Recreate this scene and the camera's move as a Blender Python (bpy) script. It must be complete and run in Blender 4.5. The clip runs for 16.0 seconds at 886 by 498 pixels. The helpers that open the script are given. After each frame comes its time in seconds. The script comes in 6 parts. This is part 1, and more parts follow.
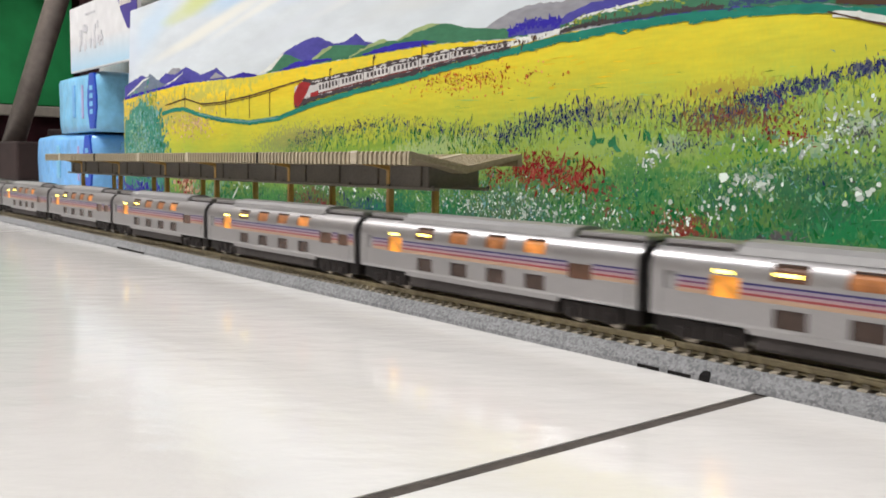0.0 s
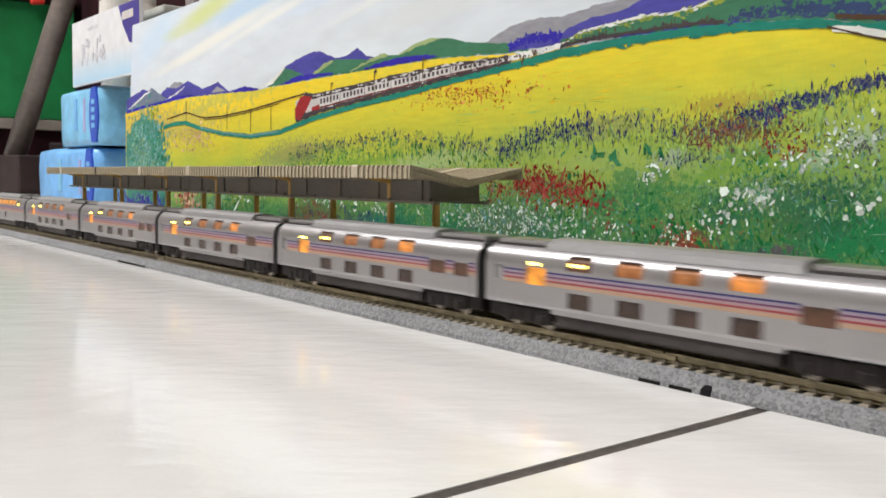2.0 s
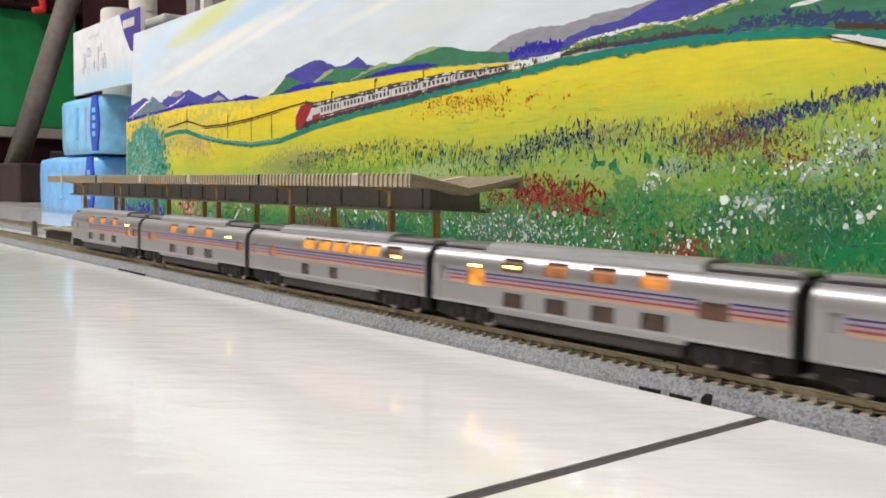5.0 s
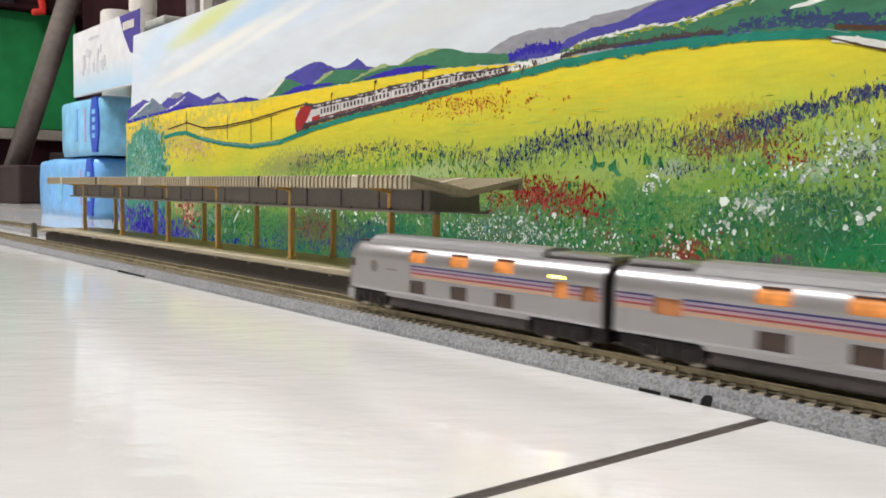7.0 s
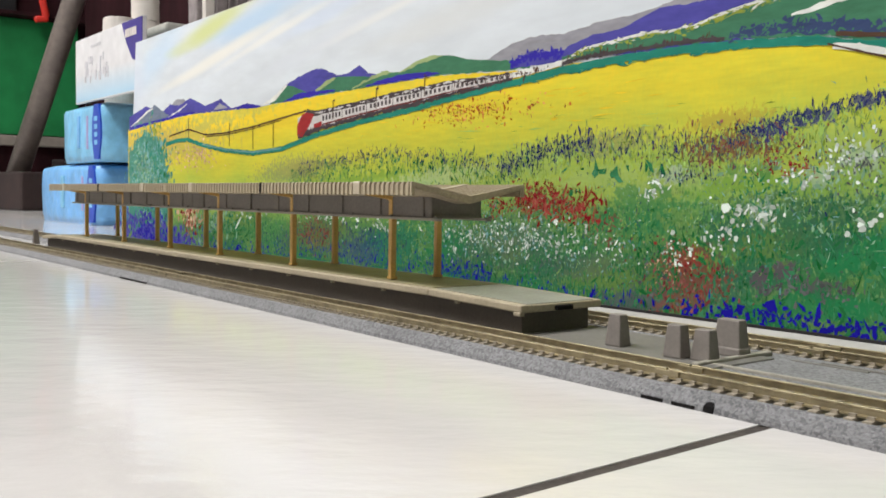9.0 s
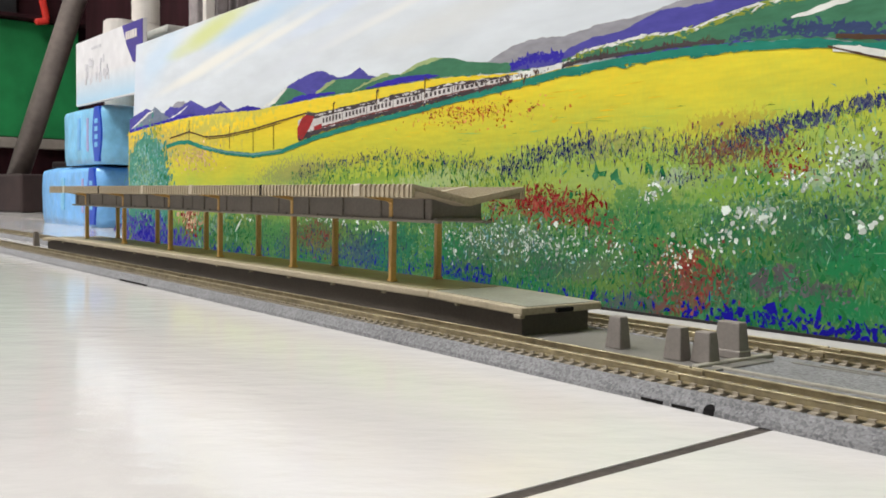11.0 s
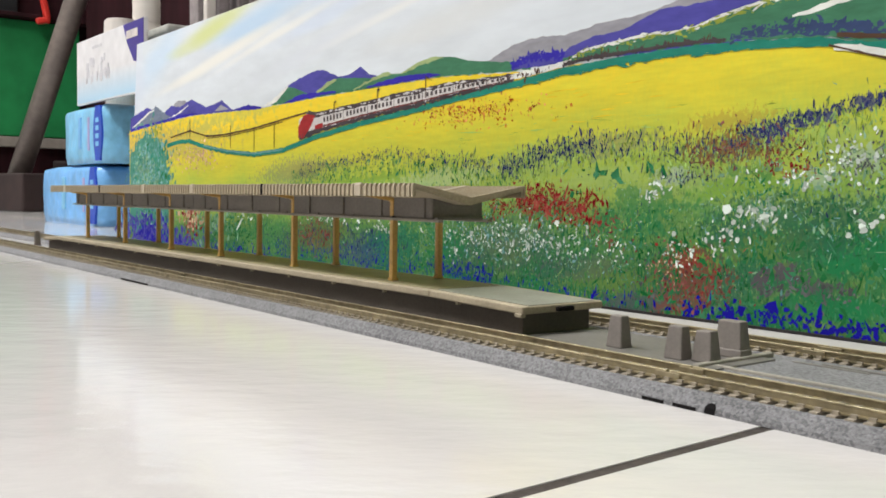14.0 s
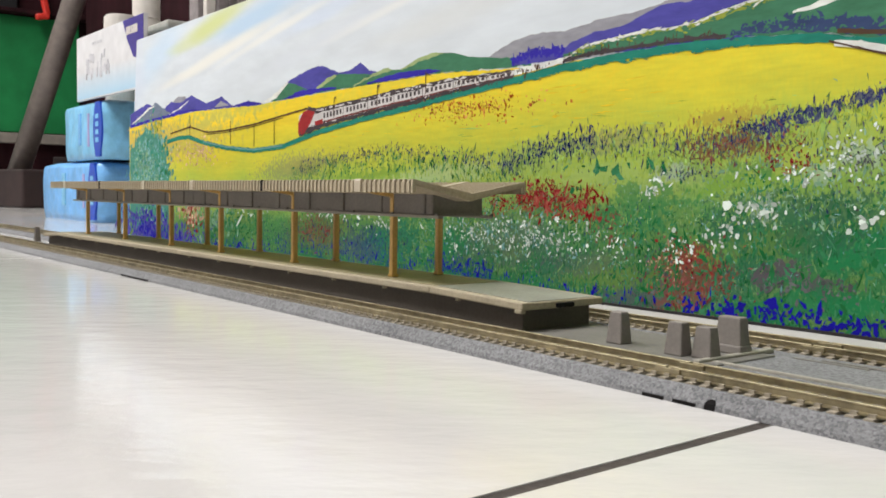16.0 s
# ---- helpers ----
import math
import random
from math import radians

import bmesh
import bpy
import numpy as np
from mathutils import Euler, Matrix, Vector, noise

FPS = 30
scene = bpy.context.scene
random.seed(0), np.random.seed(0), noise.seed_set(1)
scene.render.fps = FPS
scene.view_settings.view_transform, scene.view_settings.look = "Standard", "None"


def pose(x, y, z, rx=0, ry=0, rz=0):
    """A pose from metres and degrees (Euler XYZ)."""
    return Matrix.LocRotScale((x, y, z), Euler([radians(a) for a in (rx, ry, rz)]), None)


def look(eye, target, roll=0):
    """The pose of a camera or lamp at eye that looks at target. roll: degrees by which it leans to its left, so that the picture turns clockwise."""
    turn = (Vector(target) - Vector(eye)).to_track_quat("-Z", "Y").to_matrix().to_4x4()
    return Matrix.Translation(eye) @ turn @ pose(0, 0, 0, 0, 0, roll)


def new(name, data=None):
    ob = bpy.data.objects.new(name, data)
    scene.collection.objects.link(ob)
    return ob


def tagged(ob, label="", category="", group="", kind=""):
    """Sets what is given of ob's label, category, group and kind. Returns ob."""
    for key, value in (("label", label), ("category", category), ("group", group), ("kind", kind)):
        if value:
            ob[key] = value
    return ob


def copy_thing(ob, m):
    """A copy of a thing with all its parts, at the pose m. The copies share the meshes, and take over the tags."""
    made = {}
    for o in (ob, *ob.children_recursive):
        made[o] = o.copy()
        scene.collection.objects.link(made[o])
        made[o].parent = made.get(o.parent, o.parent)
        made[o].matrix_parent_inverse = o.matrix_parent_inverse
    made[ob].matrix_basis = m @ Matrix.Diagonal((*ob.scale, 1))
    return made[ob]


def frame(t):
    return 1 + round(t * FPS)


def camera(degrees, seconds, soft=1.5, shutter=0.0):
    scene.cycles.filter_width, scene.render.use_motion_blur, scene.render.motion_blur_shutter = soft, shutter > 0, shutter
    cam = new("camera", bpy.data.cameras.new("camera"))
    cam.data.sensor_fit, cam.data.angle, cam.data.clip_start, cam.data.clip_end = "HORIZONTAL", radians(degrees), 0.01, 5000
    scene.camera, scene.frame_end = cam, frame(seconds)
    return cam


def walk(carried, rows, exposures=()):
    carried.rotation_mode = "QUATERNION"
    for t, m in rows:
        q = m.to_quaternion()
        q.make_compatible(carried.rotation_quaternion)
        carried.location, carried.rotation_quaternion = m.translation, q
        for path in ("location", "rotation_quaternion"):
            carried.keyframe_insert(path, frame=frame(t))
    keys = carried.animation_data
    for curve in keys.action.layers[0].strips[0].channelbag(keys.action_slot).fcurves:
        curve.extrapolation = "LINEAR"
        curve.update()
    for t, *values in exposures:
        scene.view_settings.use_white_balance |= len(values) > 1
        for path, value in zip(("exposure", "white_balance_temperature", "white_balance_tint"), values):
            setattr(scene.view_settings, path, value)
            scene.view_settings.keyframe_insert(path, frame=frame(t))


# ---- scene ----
# camera: stands on the floor, tips slowly
EYE = (0.0, 0.0, 0.0509)


def aim(turn, tilt, lean):
    """Pose of the camera from its turn to the left, its tilt and its lean in degrees."""
    a, b = radians(turn), radians(tilt)
    way = Vector((-math.sin(a) * math.cos(b), math.cos(a) * math.cos(b), math.sin(b)))
    return look(EYE, Vector(EYE) + way, lean)


cam = camera(51.13, 16.0, soft=1.75, shutter=0.5)
walk(cam, [(t, aim(a, b, c)) for t, a, b, c in (
    (0.0, 51.771, -5.07, 0.84), (0.5, 51.867, -4.571, 0.89), (1.0, 51.87, -4.377, 0.90), (1.5, 51.849, -4.376, 0.90),
    (2.0, 51.826, -4.219, 0.90), (2.5, 51.947, -4.021, 0.91), (3.0, 51.869, -4.108, 0.90), (3.5, 51.838, -4.032, 0.90),
    (4.0, 51.867, -3.883, 0.90), (6.5, 51.828, -3.62, 0.90), (7.0, 51.844, -3.607, 0.89), (7.5, 51.864, -3.524, 0.90),
    (8.0, 51.89, -3.436, 0.90), (8.5, 51.944, -3.328, 0.89), (9.0, 51.953, -3.2, 0.885), (11.5, 51.988, -3.029, 0.885),
    (12.0, 52.023, -2.973, 0.88), (12.5, 52.023, -2.925, 0.878), (13.0, 52.023, -2.925, 0.878), (13.5, 52.019, -3.083, 0.875),
    (14.0, 52.019, -3.119, 0.875), (14.5, 52.019, -3.136, 0.875), (15.0, 52.019, -3.194, 0.88), (15.5, 52.019, -3.238, 0.88),
    (16.0, 52.019, -3.357, 0.88))])

# ---- light: a closed room under ceiling tubes ----
world = bpy.data.worlds.new("room_world")
scene.world = world
world.use_nodes = True
world.node_tree.nodes["Background"].inputs[0].default_value = (0.9, 0.95, 1.0, 1)
world.node_tree.nodes["Background"].inputs[1].default_value = 0.05
scene.view_settings.exposure = 0.0
ROOM = (-3.2, 3.1, -2.4, 1.0, 2.6)   # x0, x1, y0, y1, height


def area_lamp(name, m, w, h, watts, colour):
    d = bpy.data.lights.new(name, "AREA")
    d.shape, d.size, d.size_y, d.energy, d.color = "RECTANGLE", w, h, watts, colour
    ob = new(name, d)
    ob.matrix_world = m
    return ob


LAMPS = ((-0.5, -0.95), (-2.5, -0.65))
for lx, ly in LAMPS:
    area_lamp("tube_light", pose(lx, ly, 2.49), 1.2, 0.50, 62, (1.0, 0.985, 0.985))

# ---- materials ----


def ramp(nt, stops):
    n = nt.nodes.new("ShaderNodeValToRGB")
    el = n.color_ramp.elements
    while len(el) < len(stops):
        el.new(0.5)
    for e, (p, c) in zip(el, stops):
        e.position, e.color = p, (*c, 1)
    return n


def mat(name, colour, rough=0.5, metal=0.0, vary=0.08, grain=800.0, stain=60.0, bump=0.0, emit=None, glow=0.0, rand=0.0, coat=0.0, spec=0.5, stretch=None):
    """Principled material whose colour varies at two scales (grain and stain, per metre), with fine relief."""
    m = bpy.data.materials.new(name)
    m.use_nodes = True
    nt = m.node_tree
    b = nt.nodes["Principled BSDF"]
    tc = nt.nodes.new("ShaderNodeTexCoord")
    src = tc.outputs["Object"]
    if stretch:
        mp = nt.nodes.new("ShaderNodeMapping")
        mp.inputs["Scale"].default_value = stretch
        nt.links.new(src, mp.inputs["Vector"])
        src = mp.outputs[0]
    n1 = nt.nodes.new("ShaderNodeTexNoise")
    n1.inputs["Scale"].default_value, n1.inputs["Detail"].default_value = grain, 3
    n2 = nt.nodes.new("ShaderNodeTexNoise")
    n2.inputs["Scale"].default_value, n2.inputs["Detail"].default_value = stain, 4
    nt.links.new(src, n1.inputs["Vector"])
    nt.links.new(src, n2.inputs["Vector"])
    add = nt.nodes.new("ShaderNodeMath")
    add.operation = "ADD"
    nt.links.new(n1.outputs["Fac"], add.inputs[0])
    nt.links.new(n2.outputs["Fac"], add.inputs[1])
    fac = add.outputs[0]
    if rand:
        oi = nt.nodes.new("ShaderNodeObjectInfo")
        ad = nt.nodes.new("ShaderNodeMath")
        ad.operation = "MULTIPLY_ADD"
        ad.inputs[1].default_value = rand
        nt.links.new(oi.outputs["Random"], ad.inputs[0])
        nt.links.new(fac, ad.inputs[2])
        fac = ad.outputs[0]
    mr = nt.nodes.new("ShaderNodeMapRange")
    mr.inputs["From Min"].default_value, mr.inputs["From Max"].default_value = 0.6, 1.4 + rand
    mr.inputs["To Min"].default_value, mr.inputs["To Max"].default_value = 1 - vary * 2, 1 + vary * 2
    nt.links.new(fac, mr.inputs["Value"])
    mul = nt.nodes.new("ShaderNodeMix")
    mul.data_type, mul.blend_type = "RGBA", "MULTIPLY"
    mul.inputs["Factor"].default_value = 1
    mul.inputs[6].default_value = (*colour, 1)
    nt.links.new(mr.outputs[0], mul.inputs[7])
    nt.links.new(mul.outputs[2], b.inputs["Base Color"])
    b.inputs["Roughness"].default_value, b.inputs["Metallic"].default_value = rough, metal
    b.inputs["Specular IOR Level"].default_value = spec
    b.inputs["Coat Weight"].default_value = coat
    b.inputs["Coat Roughness"].default_value = 0.05
    if bump:
        bp = nt.nodes.new("ShaderNodeBump")
        bp.inputs["Strength"].default_value, bp.inputs["Distance"].default_value = 1.0, bump
        nt.links.new(n1.outputs["Fac"], bp.inputs["Height"])
        nt.links.new(bp.outputs[0], b.inputs["Normal"])
    if emit:
        b.inputs["Emission Color"].default_value = (*emit, 1)
        b.inputs["Emission Strength"].default_value = glow
        if vary > 0.15:
            er = nt.nodes.new("ShaderNodeMapRange")
            er.inputs["From Min"].default_value, er.inputs["From Max"].default_value = 0.35, 0.68
            er.inputs["To Min"].default_value, er.inputs["To Max"].default_value = glow * 0.25, glow * 1.5
            nt.links.new(n1.outputs["Fac"], er.inputs["Value"])
            nt.links.new(er.outputs[0], b.inputs["Emission Strength"])
    return m


def speckle(name, base, dark, light, scale, rough=0.9, bump=0.0003):
    """Granular ballast: coarse and fine speckles of dark and light grains."""
    m = mat(name, base, rough, bump=bump, grain=scale, vary=0.25)
    nt = m.node_tree
    b = nt.nodes["Principled BSDF"]
    old = b.inputs["Base Color"].links[0].from_socket
    tc = nt.nodes.new("ShaderNodeTexCoord")
    vo = nt.nodes.new("ShaderNodeTexVoronoi")
    vo.inputs["Scale"].default_value = scale
    nt.links.new(tc.outputs["Object"], vo.inputs["Vector"])
    r = ramp(nt, ((0.0, dark), (0.3, dark), (0.42, base), (0.75, base), (0.9, light)))
    r.color_ramp.interpolation = "LINEAR"
    sep = nt.nodes.new("ShaderNodeSeparateColor")
    nt.links.new(vo.outputs["Color"], sep.inputs[0])
    nt.links.new(sep.outputs[0], r.inputs[0])
    mx = nt.nodes.new("ShaderNodeMix")
    mx.data_type, mx.blend_type = "RGBA", "MIX"
    mx.inputs["Factor"].default_value = 0.65
    nt.links.new(old, mx.inputs[6])
    nt.links.new(r.outputs[0], mx.inputs[7])
    nt.links.new(mx.outputs[2], b.inputs["Base Color"])
    return m


M = {}
M["wall"] = mat("wall_paint", (0.32, 0.30, 0.28), 0.8, grain=40, stain=2)
M["ceiling"] = mat("ceiling_paint", (0.82, 0.82, 0.80), 0.85, grain=40, stain=2)
M["lamp"] = mat("tube_glow", (0.9, 0.9, 0.9), 0.5, emit=(1, 0.97, 0.92), glow=6)
M["fixture"] = mat("fixture_white", (0.8, 0.8, 0.8), 0.4)
M["ballast"] = speckle("ballast_grey", (0.205, 0.208, 0.212), (0.11, 0.11, 0.116), (0.26, 0.262, 0.268), 1500, bump=0.0004)
M["sleeper"] = mat("sleeper_plastic", (0.29, 0.255, 0.195), 0.65, vary=0.15)
M["rail"] = mat("nickel_rail", (0.34, 0.295, 0.195), 0.50, 1.0, vary=0.2, grain=300)
M["bed"] = mat("bed_plastic_grey", (0.155, 0.148, 0.132), 0.65, vary=0.1, bump=0.00004)
M["bed_pale"] = mat("bed_plastic_pale", (0.30, 0.285, 0.235), 0.6, vary=0.1, bump=0.00004)
M["plat_top"] = mat("platform_beige", (0.39, 0.335, 0.235), 0.6, vary=0.1)
M["plat_mid"] = mat("platform_asphalt_grey", (0.25, 0.26, 0.215), 0.55, vary=0.12)
M["plat_olive"] = mat("platform_olive", (0.27, 0.24, 0.145), 0.5, vary=0.12)
# dark side colour, with the shade under the deck edge put into it
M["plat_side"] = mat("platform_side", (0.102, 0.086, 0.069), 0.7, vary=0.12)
M["roof"] = mat("canopy_roof", (0.40, 0.338, 0.235), 0.6, vary=0.12)
M["roof_pale"] = mat("canopy_joint_plate", (0.44, 0.38, 0.28), 0.5, vary=0.06)
M["gutter"] = mat("canopy_grey", (0.168, 0.150, 0.128), 0.65, vary=0.1)
M["gutter_pale"] = mat("canopy_pale_grey", (0.27, 0.245, 0.205), 0.6, vary=0.1)
M["post"] = mat("post_ochre", (0.62, 0.385, 0.115), 0.5, vary=0.1)
M["pillar"] = mat("pillar_grey", (0.215, 0.192, 0.172), 0.6, vary=0.08)
M["silver"] = mat("silver_body", (0.42, 0.41, 0.416), 0.29, 0.92, vary=0.04, grain=2000)
M["roof_silver"] = mat("silver_roof", (0.30, 0.295, 0.295), 0.40, 0.55, vary=0.05)
M["under"] = mat("underframe", (0.050, 0.042, 0.040), 0.7, vary=0.2, spec=0.25)
M["bogie"] = mat("bogie_black", (0.014, 0.010, 0.009), 0.6, vary=0.25, spec=0.3)
M["wheel"] = mat("wheel_metal", (0.35, 0.31, 0.26), 0.35, 1.0)
# black rubber; also stands for shade in the ballast recess and slots
M["gap"] = mat("rubber_and_shade_black", (0.012, 0.011, 0.011), 0.9, spec=0.1)


def part(name, bm, material, parent=None, label="", smooth=False):
    me = bpy.data.meshes.new(name)
    bm.normal_update()
    if smooth:
        for fc in bm.faces:
            fc.smooth = True
    bm.to_mesh(me)
    bm.free()
    me.materials.append(M[material] if isinstance(material, str) else material)
    ob = new(name, me)
    ob.parent = parent
    if label:
        tagged(ob, label)
    return ob


def shared(name, me, parent, x=0, y=0, z=0, rz=0):
    ob = new(name, me)
    ob.parent = parent
    ob.matrix_basis = pose(x, y, z, 0, 0, rz)
    return ob


def box(bm, x0, x1, y0, y1, z0, z1, bevel=0.0, taper=0.0):
    r = bmesh.ops.create_cube(bm, size=1)
    vs = r["verts"]
    for v in vs:
        k = taper if v.co.z > 0 else 0
        cx, cy = (x0 + x1) / 2, (y0 + y1) / 2
        v.co = Vector((cx + v.co.x * (x1 - x0 - k), cy + v.co.y * (y1 - y0 - k), z1 if v.co.z > 0 else z0))
    if bevel:
        es = list({e for v in vs for e in v.link_edges})
        bmesh.ops.bevel(bm, geom=es, offset=bevel, segments=2, affect="EDGES", profile=0.5)
    return bm


def boxm(*a, **k):
    return box(bmesh.new(), *a, **k)


def sweep(profile, x0, x1, closed=True, steps=1, caps=True):
    """Extrude a profile of (y, z) along x."""
    bm = bmesh.new()
    rings = [[bm.verts.new((x0 + (x1 - x0) * i / steps, y, z)) for y, z in profile] for i in range(steps + 1)]
    n = len(profile)
    for a, b in zip(rings, rings[1:]):
        for i in range(n if closed else n - 1):
            j = (i + 1) % n
            bm.faces.new((a[i], b[i], b[j], a[j]))
    if caps and closed:
        bm.faces.new(rings[0])
        bm.faces.new(rings[-1][::-1])
    bmesh.ops.recalc_face_normals(bm, faces=bm.faces)
    return bm


def cyl(bm, x, y, z0, z1, r, r2=None, n=20):
    bmesh.ops.create_cone(bm, cap_ends=True, segments=n, radius1=r, radius2=r if r2 is None else r2, depth=z1 - z0,
                          matrix=Matrix.Translation((x, y, (z0 + z1) / 2)))
    return bm


def empty(name, m, label, category, group=""):
    ob = new(name)
    ob.empty_display_size = 0.01
    ob.matrix_basis = m
    return tagged(ob, label, category, group)


def setting(ob, label):
    return tagged(ob, label, kind="structure")


# ---- the room ----
X0, X1, Y0, Y1, HIGH = ROOM
setting(part("wall_west", boxm(X0 - 0.1, X0, Y0, Y1, 0, HIGH), "wall"), "plain painted room wall")
setting(part("wall_east", boxm(X1, X1 + 0.1, Y0, Y1, 0, HIGH), "wall"), "plain painted room wall")
setting(part("wall_south", boxm(X0 - 0.1, X1 + 0.1, Y0 - 0.1, Y0, 0, HIGH), "wall"), "plain painted room wall")
setting(part("wall_north", boxm(X0 - 0.1, X1 + 0.1, Y1, Y1 + 0.1, 0, HIGH), "wall"), "plain painted room wall")
setting(part("ceiling", boxm(X0 - 0.1, X1 + 0.1, Y0 - 0.1, Y1 + 0.1, HIGH, HIGH + 0.1), "ceiling"), "plain white ceiling")
for lx, ly in LAMPS:
    fx = empty("ceiling_light", pose(lx, ly, HIGH), "white ceiling tube light fixture, switched on", "ceiling light", "ceiling lights")
    part("housing", boxm(-0.62, 0.62, -0.27, 0.27, -0.05, 0, bevel=0.008), "fixture", fx)
    part("diffuser", boxm(-0.6, 0.6, -0.25, 0.25, -0.06, -0.0505), "lamp", fx)

# ---- floor of large glossy tiles ----
TILE, JOINT, GROUT_X, GROUT_A = 0.6, 0.0035, -0.1184, 0.028


def tile_material():
    m = mat("tile_glaze", (0.655, 0.64, 0.62), 0.095, vary=0.04, grain=9, stain=3, rand=0.15, spec=0.42, stretch=(1, 3, 1))
    nt = m.node_tree
    b = nt.nodes["Principled BSDF"]
    tc = nt.nodes.new("ShaderNodeTexCoord")
    n = nt.nodes.new("ShaderNodeTexNoise")
    n.inputs["Scale"].default_value, n.inputs["Detail"].default_value = 85, 4
    rip = nt.nodes.new("ShaderNodeMapping")
    rip.vector_type = "TEXTURE"
    rip.inputs["Rotation"].default_value = (0, 0, radians(52))
    rip.inputs["Scale"].default_value = (1.6, 0.85, 1)
    bp = nt.nodes.new("ShaderNodeBump")
    bp.inputs["Strength"].default_value, bp.inputs["Distance"].default_value = 0.28, 0.0010
    nt.links.new(tc.outputs["Object"], rip.inputs["Vector"])
    nt.links.new(rip.outputs[0], n.inputs["Vector"])
    nt.links.new(n.outputs["Fac"], bp.inputs["Height"])
    nt.links.new(bp.outputs[0], b.inputs["Normal"])
    return m


M["tile"] = tile_material()
M["grout"] = mat("grout_dark", (0.055, 0.045, 0.038), 0.85, vary=0.25, grain=500, bump=0.0002)
floor = setting(part("floor", boxm(X0 - 0.1, X1 + 0.1, Y0 - 0.1, Y1 + 0.1, -0.1, -0.0003), "grout"), "floor of large glossy off-white tiles with dark joints")
half = (TILE - JOINT) / 2
tile_mesh = bpy.data.meshes.new("tile")
tb = boxm(-half, half, -half, half, -0.0005, 0, bevel=0.0002)
tb.to_mesh(tile_mesh)
tb.free()
tile_mesh.materials.append(M["tile"])
ca, sa = math.cos(GROUT_A), math.sin(GROUT_A)
for i in range(-6, 6):
    for j in range(-5, 3):
        lx, ly = (i + 0.5) * TILE, (j + 0.5) * TILE
        tx, ty = GROUT_X + 0.0069 + lx * ca - ly * sa, -0.06 + lx * sa + ly * ca
        if X0 - 0.1 < tx < X1 + 0.1 and Y0 - 0.1 < ty < Y1 + 0.1:
            shared("tile", tile_mesh, floor, tx, ty, 0, math.degrees(GROUT_A))

# ---- two model railway tracks on moulded grey ballast ----
YC, YF = 0.1990, 0.2650          # centre lines of the near and the far track
RAIL_Z, BED_Z = 0.00726, 0.0043
PITCH = 0.0042
TRACK = (-2.3, 2.9)


def sleeper_mesh():
    bm = boxm(-0.0012, 0.0012, -0.0084, 0.0084, BED_Z - 0.0008, BED_Z + 0.0004, taper=0.0003)
    for s in (-1, 1):
        for k in (-1, 1):
            yy = s * 0.0049 + k * 0.0011
            box(bm, -0.0008, 0.0008, yy - 0.0005, yy + 0.0005, BED_Z + 0.0004, BED_Z + 0.0012)
    me = bpy.data.meshes.new("sleeper")
    bm.to_mesh(me)
    bm.free()
    me.materials.append(M["sleeper"])
    return me


SLEEPER = sleeper_mesh()


def rail_profile(y):
    z = BED_Z + 0.0005
    return [(y - 0.0012, z), (y + 0.0012, z), (y + 0.0012, z + 0.0004), (y + 0.0003, z + 0.0006), (y + 0.0003, RAIL_Z - 0.0007),
            (y + 0.00048, RAIL_Z - 0.0005), (y + 0.00048, RAIL_Z - 0.0001), (y + 0.0004, RAIL_Z), (y - 0.0004, RAIL_Z),
            (y - 0.00048, RAIL_Z - 0.0001), (y - 0.00048, RAIL_Z - 0.0005), (y - 0.0003, RAIL_Z - 0.0007), (y - 0.0003, z + 0.0006), (y - 0.0012, z + 0.0004)]


def make_track(yc, label, joints):
    tr = empty("model_railway_track", pose(0, yc, 0), label, "model track", "model railway tracks")
    cuts = [TRACK[0], *joints, TRACK[1]]
    prof = [(-0.0125, 0.0), (0.0125, 0.0), (0.0122, 0.0012), (0.0098, BED_Z - 0.0002), (0.0093, BED_Z), (0.0080, BED_Z), (0.0076, BED_Z - 0.0004), (0.0026, BED_Z - 0.0004), (0.0020, BED_Z - 0.0001),
            (-0.0020, BED_Z - 0.0001), (-0.0026, BED_Z - 0.0004), (-0.0076, BED_Z - 0.0004), (-0.0080, BED_Z), (-0.0093, BED_Z), (-0.0098, BED_Z - 0.0002), (-0.0122, 0.0012)]
    for a, b in zip(cuts, cuts[1:]):
        part("ballast_bed", sweep(prof, a + 0.00002, b - 0.00002), "ballast", tr)
        for s in (-1, 1):
            part("rail", sweep(rail_profile(s * 0.0050), a + 0.0004, b - 0.0004), "rail", tr)
            part("rail_joiner", boxm(b - 0.004, b + 0.004, s * 0.0050 - 0.0009, s * 0.0050 + 0.0009, BED_Z + 0.001, RAIL_Z - 0.0004, bevel=0.0002), "rail", tr, "small bright rail joiner")
    n = int((TRACK[1] - TRACK[0]) / PITCH)
    spare = []
    for i in range(n):
        x = TRACK[0] + (i + 0.5) * PITCH
        if -1.0 < x < -0.02:
            shared("sleeper", SLEEPER, tr, x, 0, 0)
        else:
            spare.append(x)
    vs, fs = [], []
    for x in spare:
        o = len(vs)
        for dx in (-0.0009, 0.0009):
            for yy in (-0.0079, 0.0079):
                for zz in (BED_Z - 0.0003, BED_Z + 0.0009):
                    vs.append((x + dx, yy, zz))
        fs += [(o, o + 2, o + 3, o + 1), (o + 4, o + 5, o + 7, o + 6), (o, o + 1, o + 5, o + 4), (o + 2, o + 6, o + 7, o + 3), (o + 1, o + 3, o + 7, o + 5)]
    me = bpy.data.meshes.new("sleeper_row")
    me.from_pydata(vs, [], fs)
    me.materials.append(M["sleeper"])
    row = new("sleeper_row", me)
    row.parent = tr
    tagged(row, kind="stuff")
    return tr


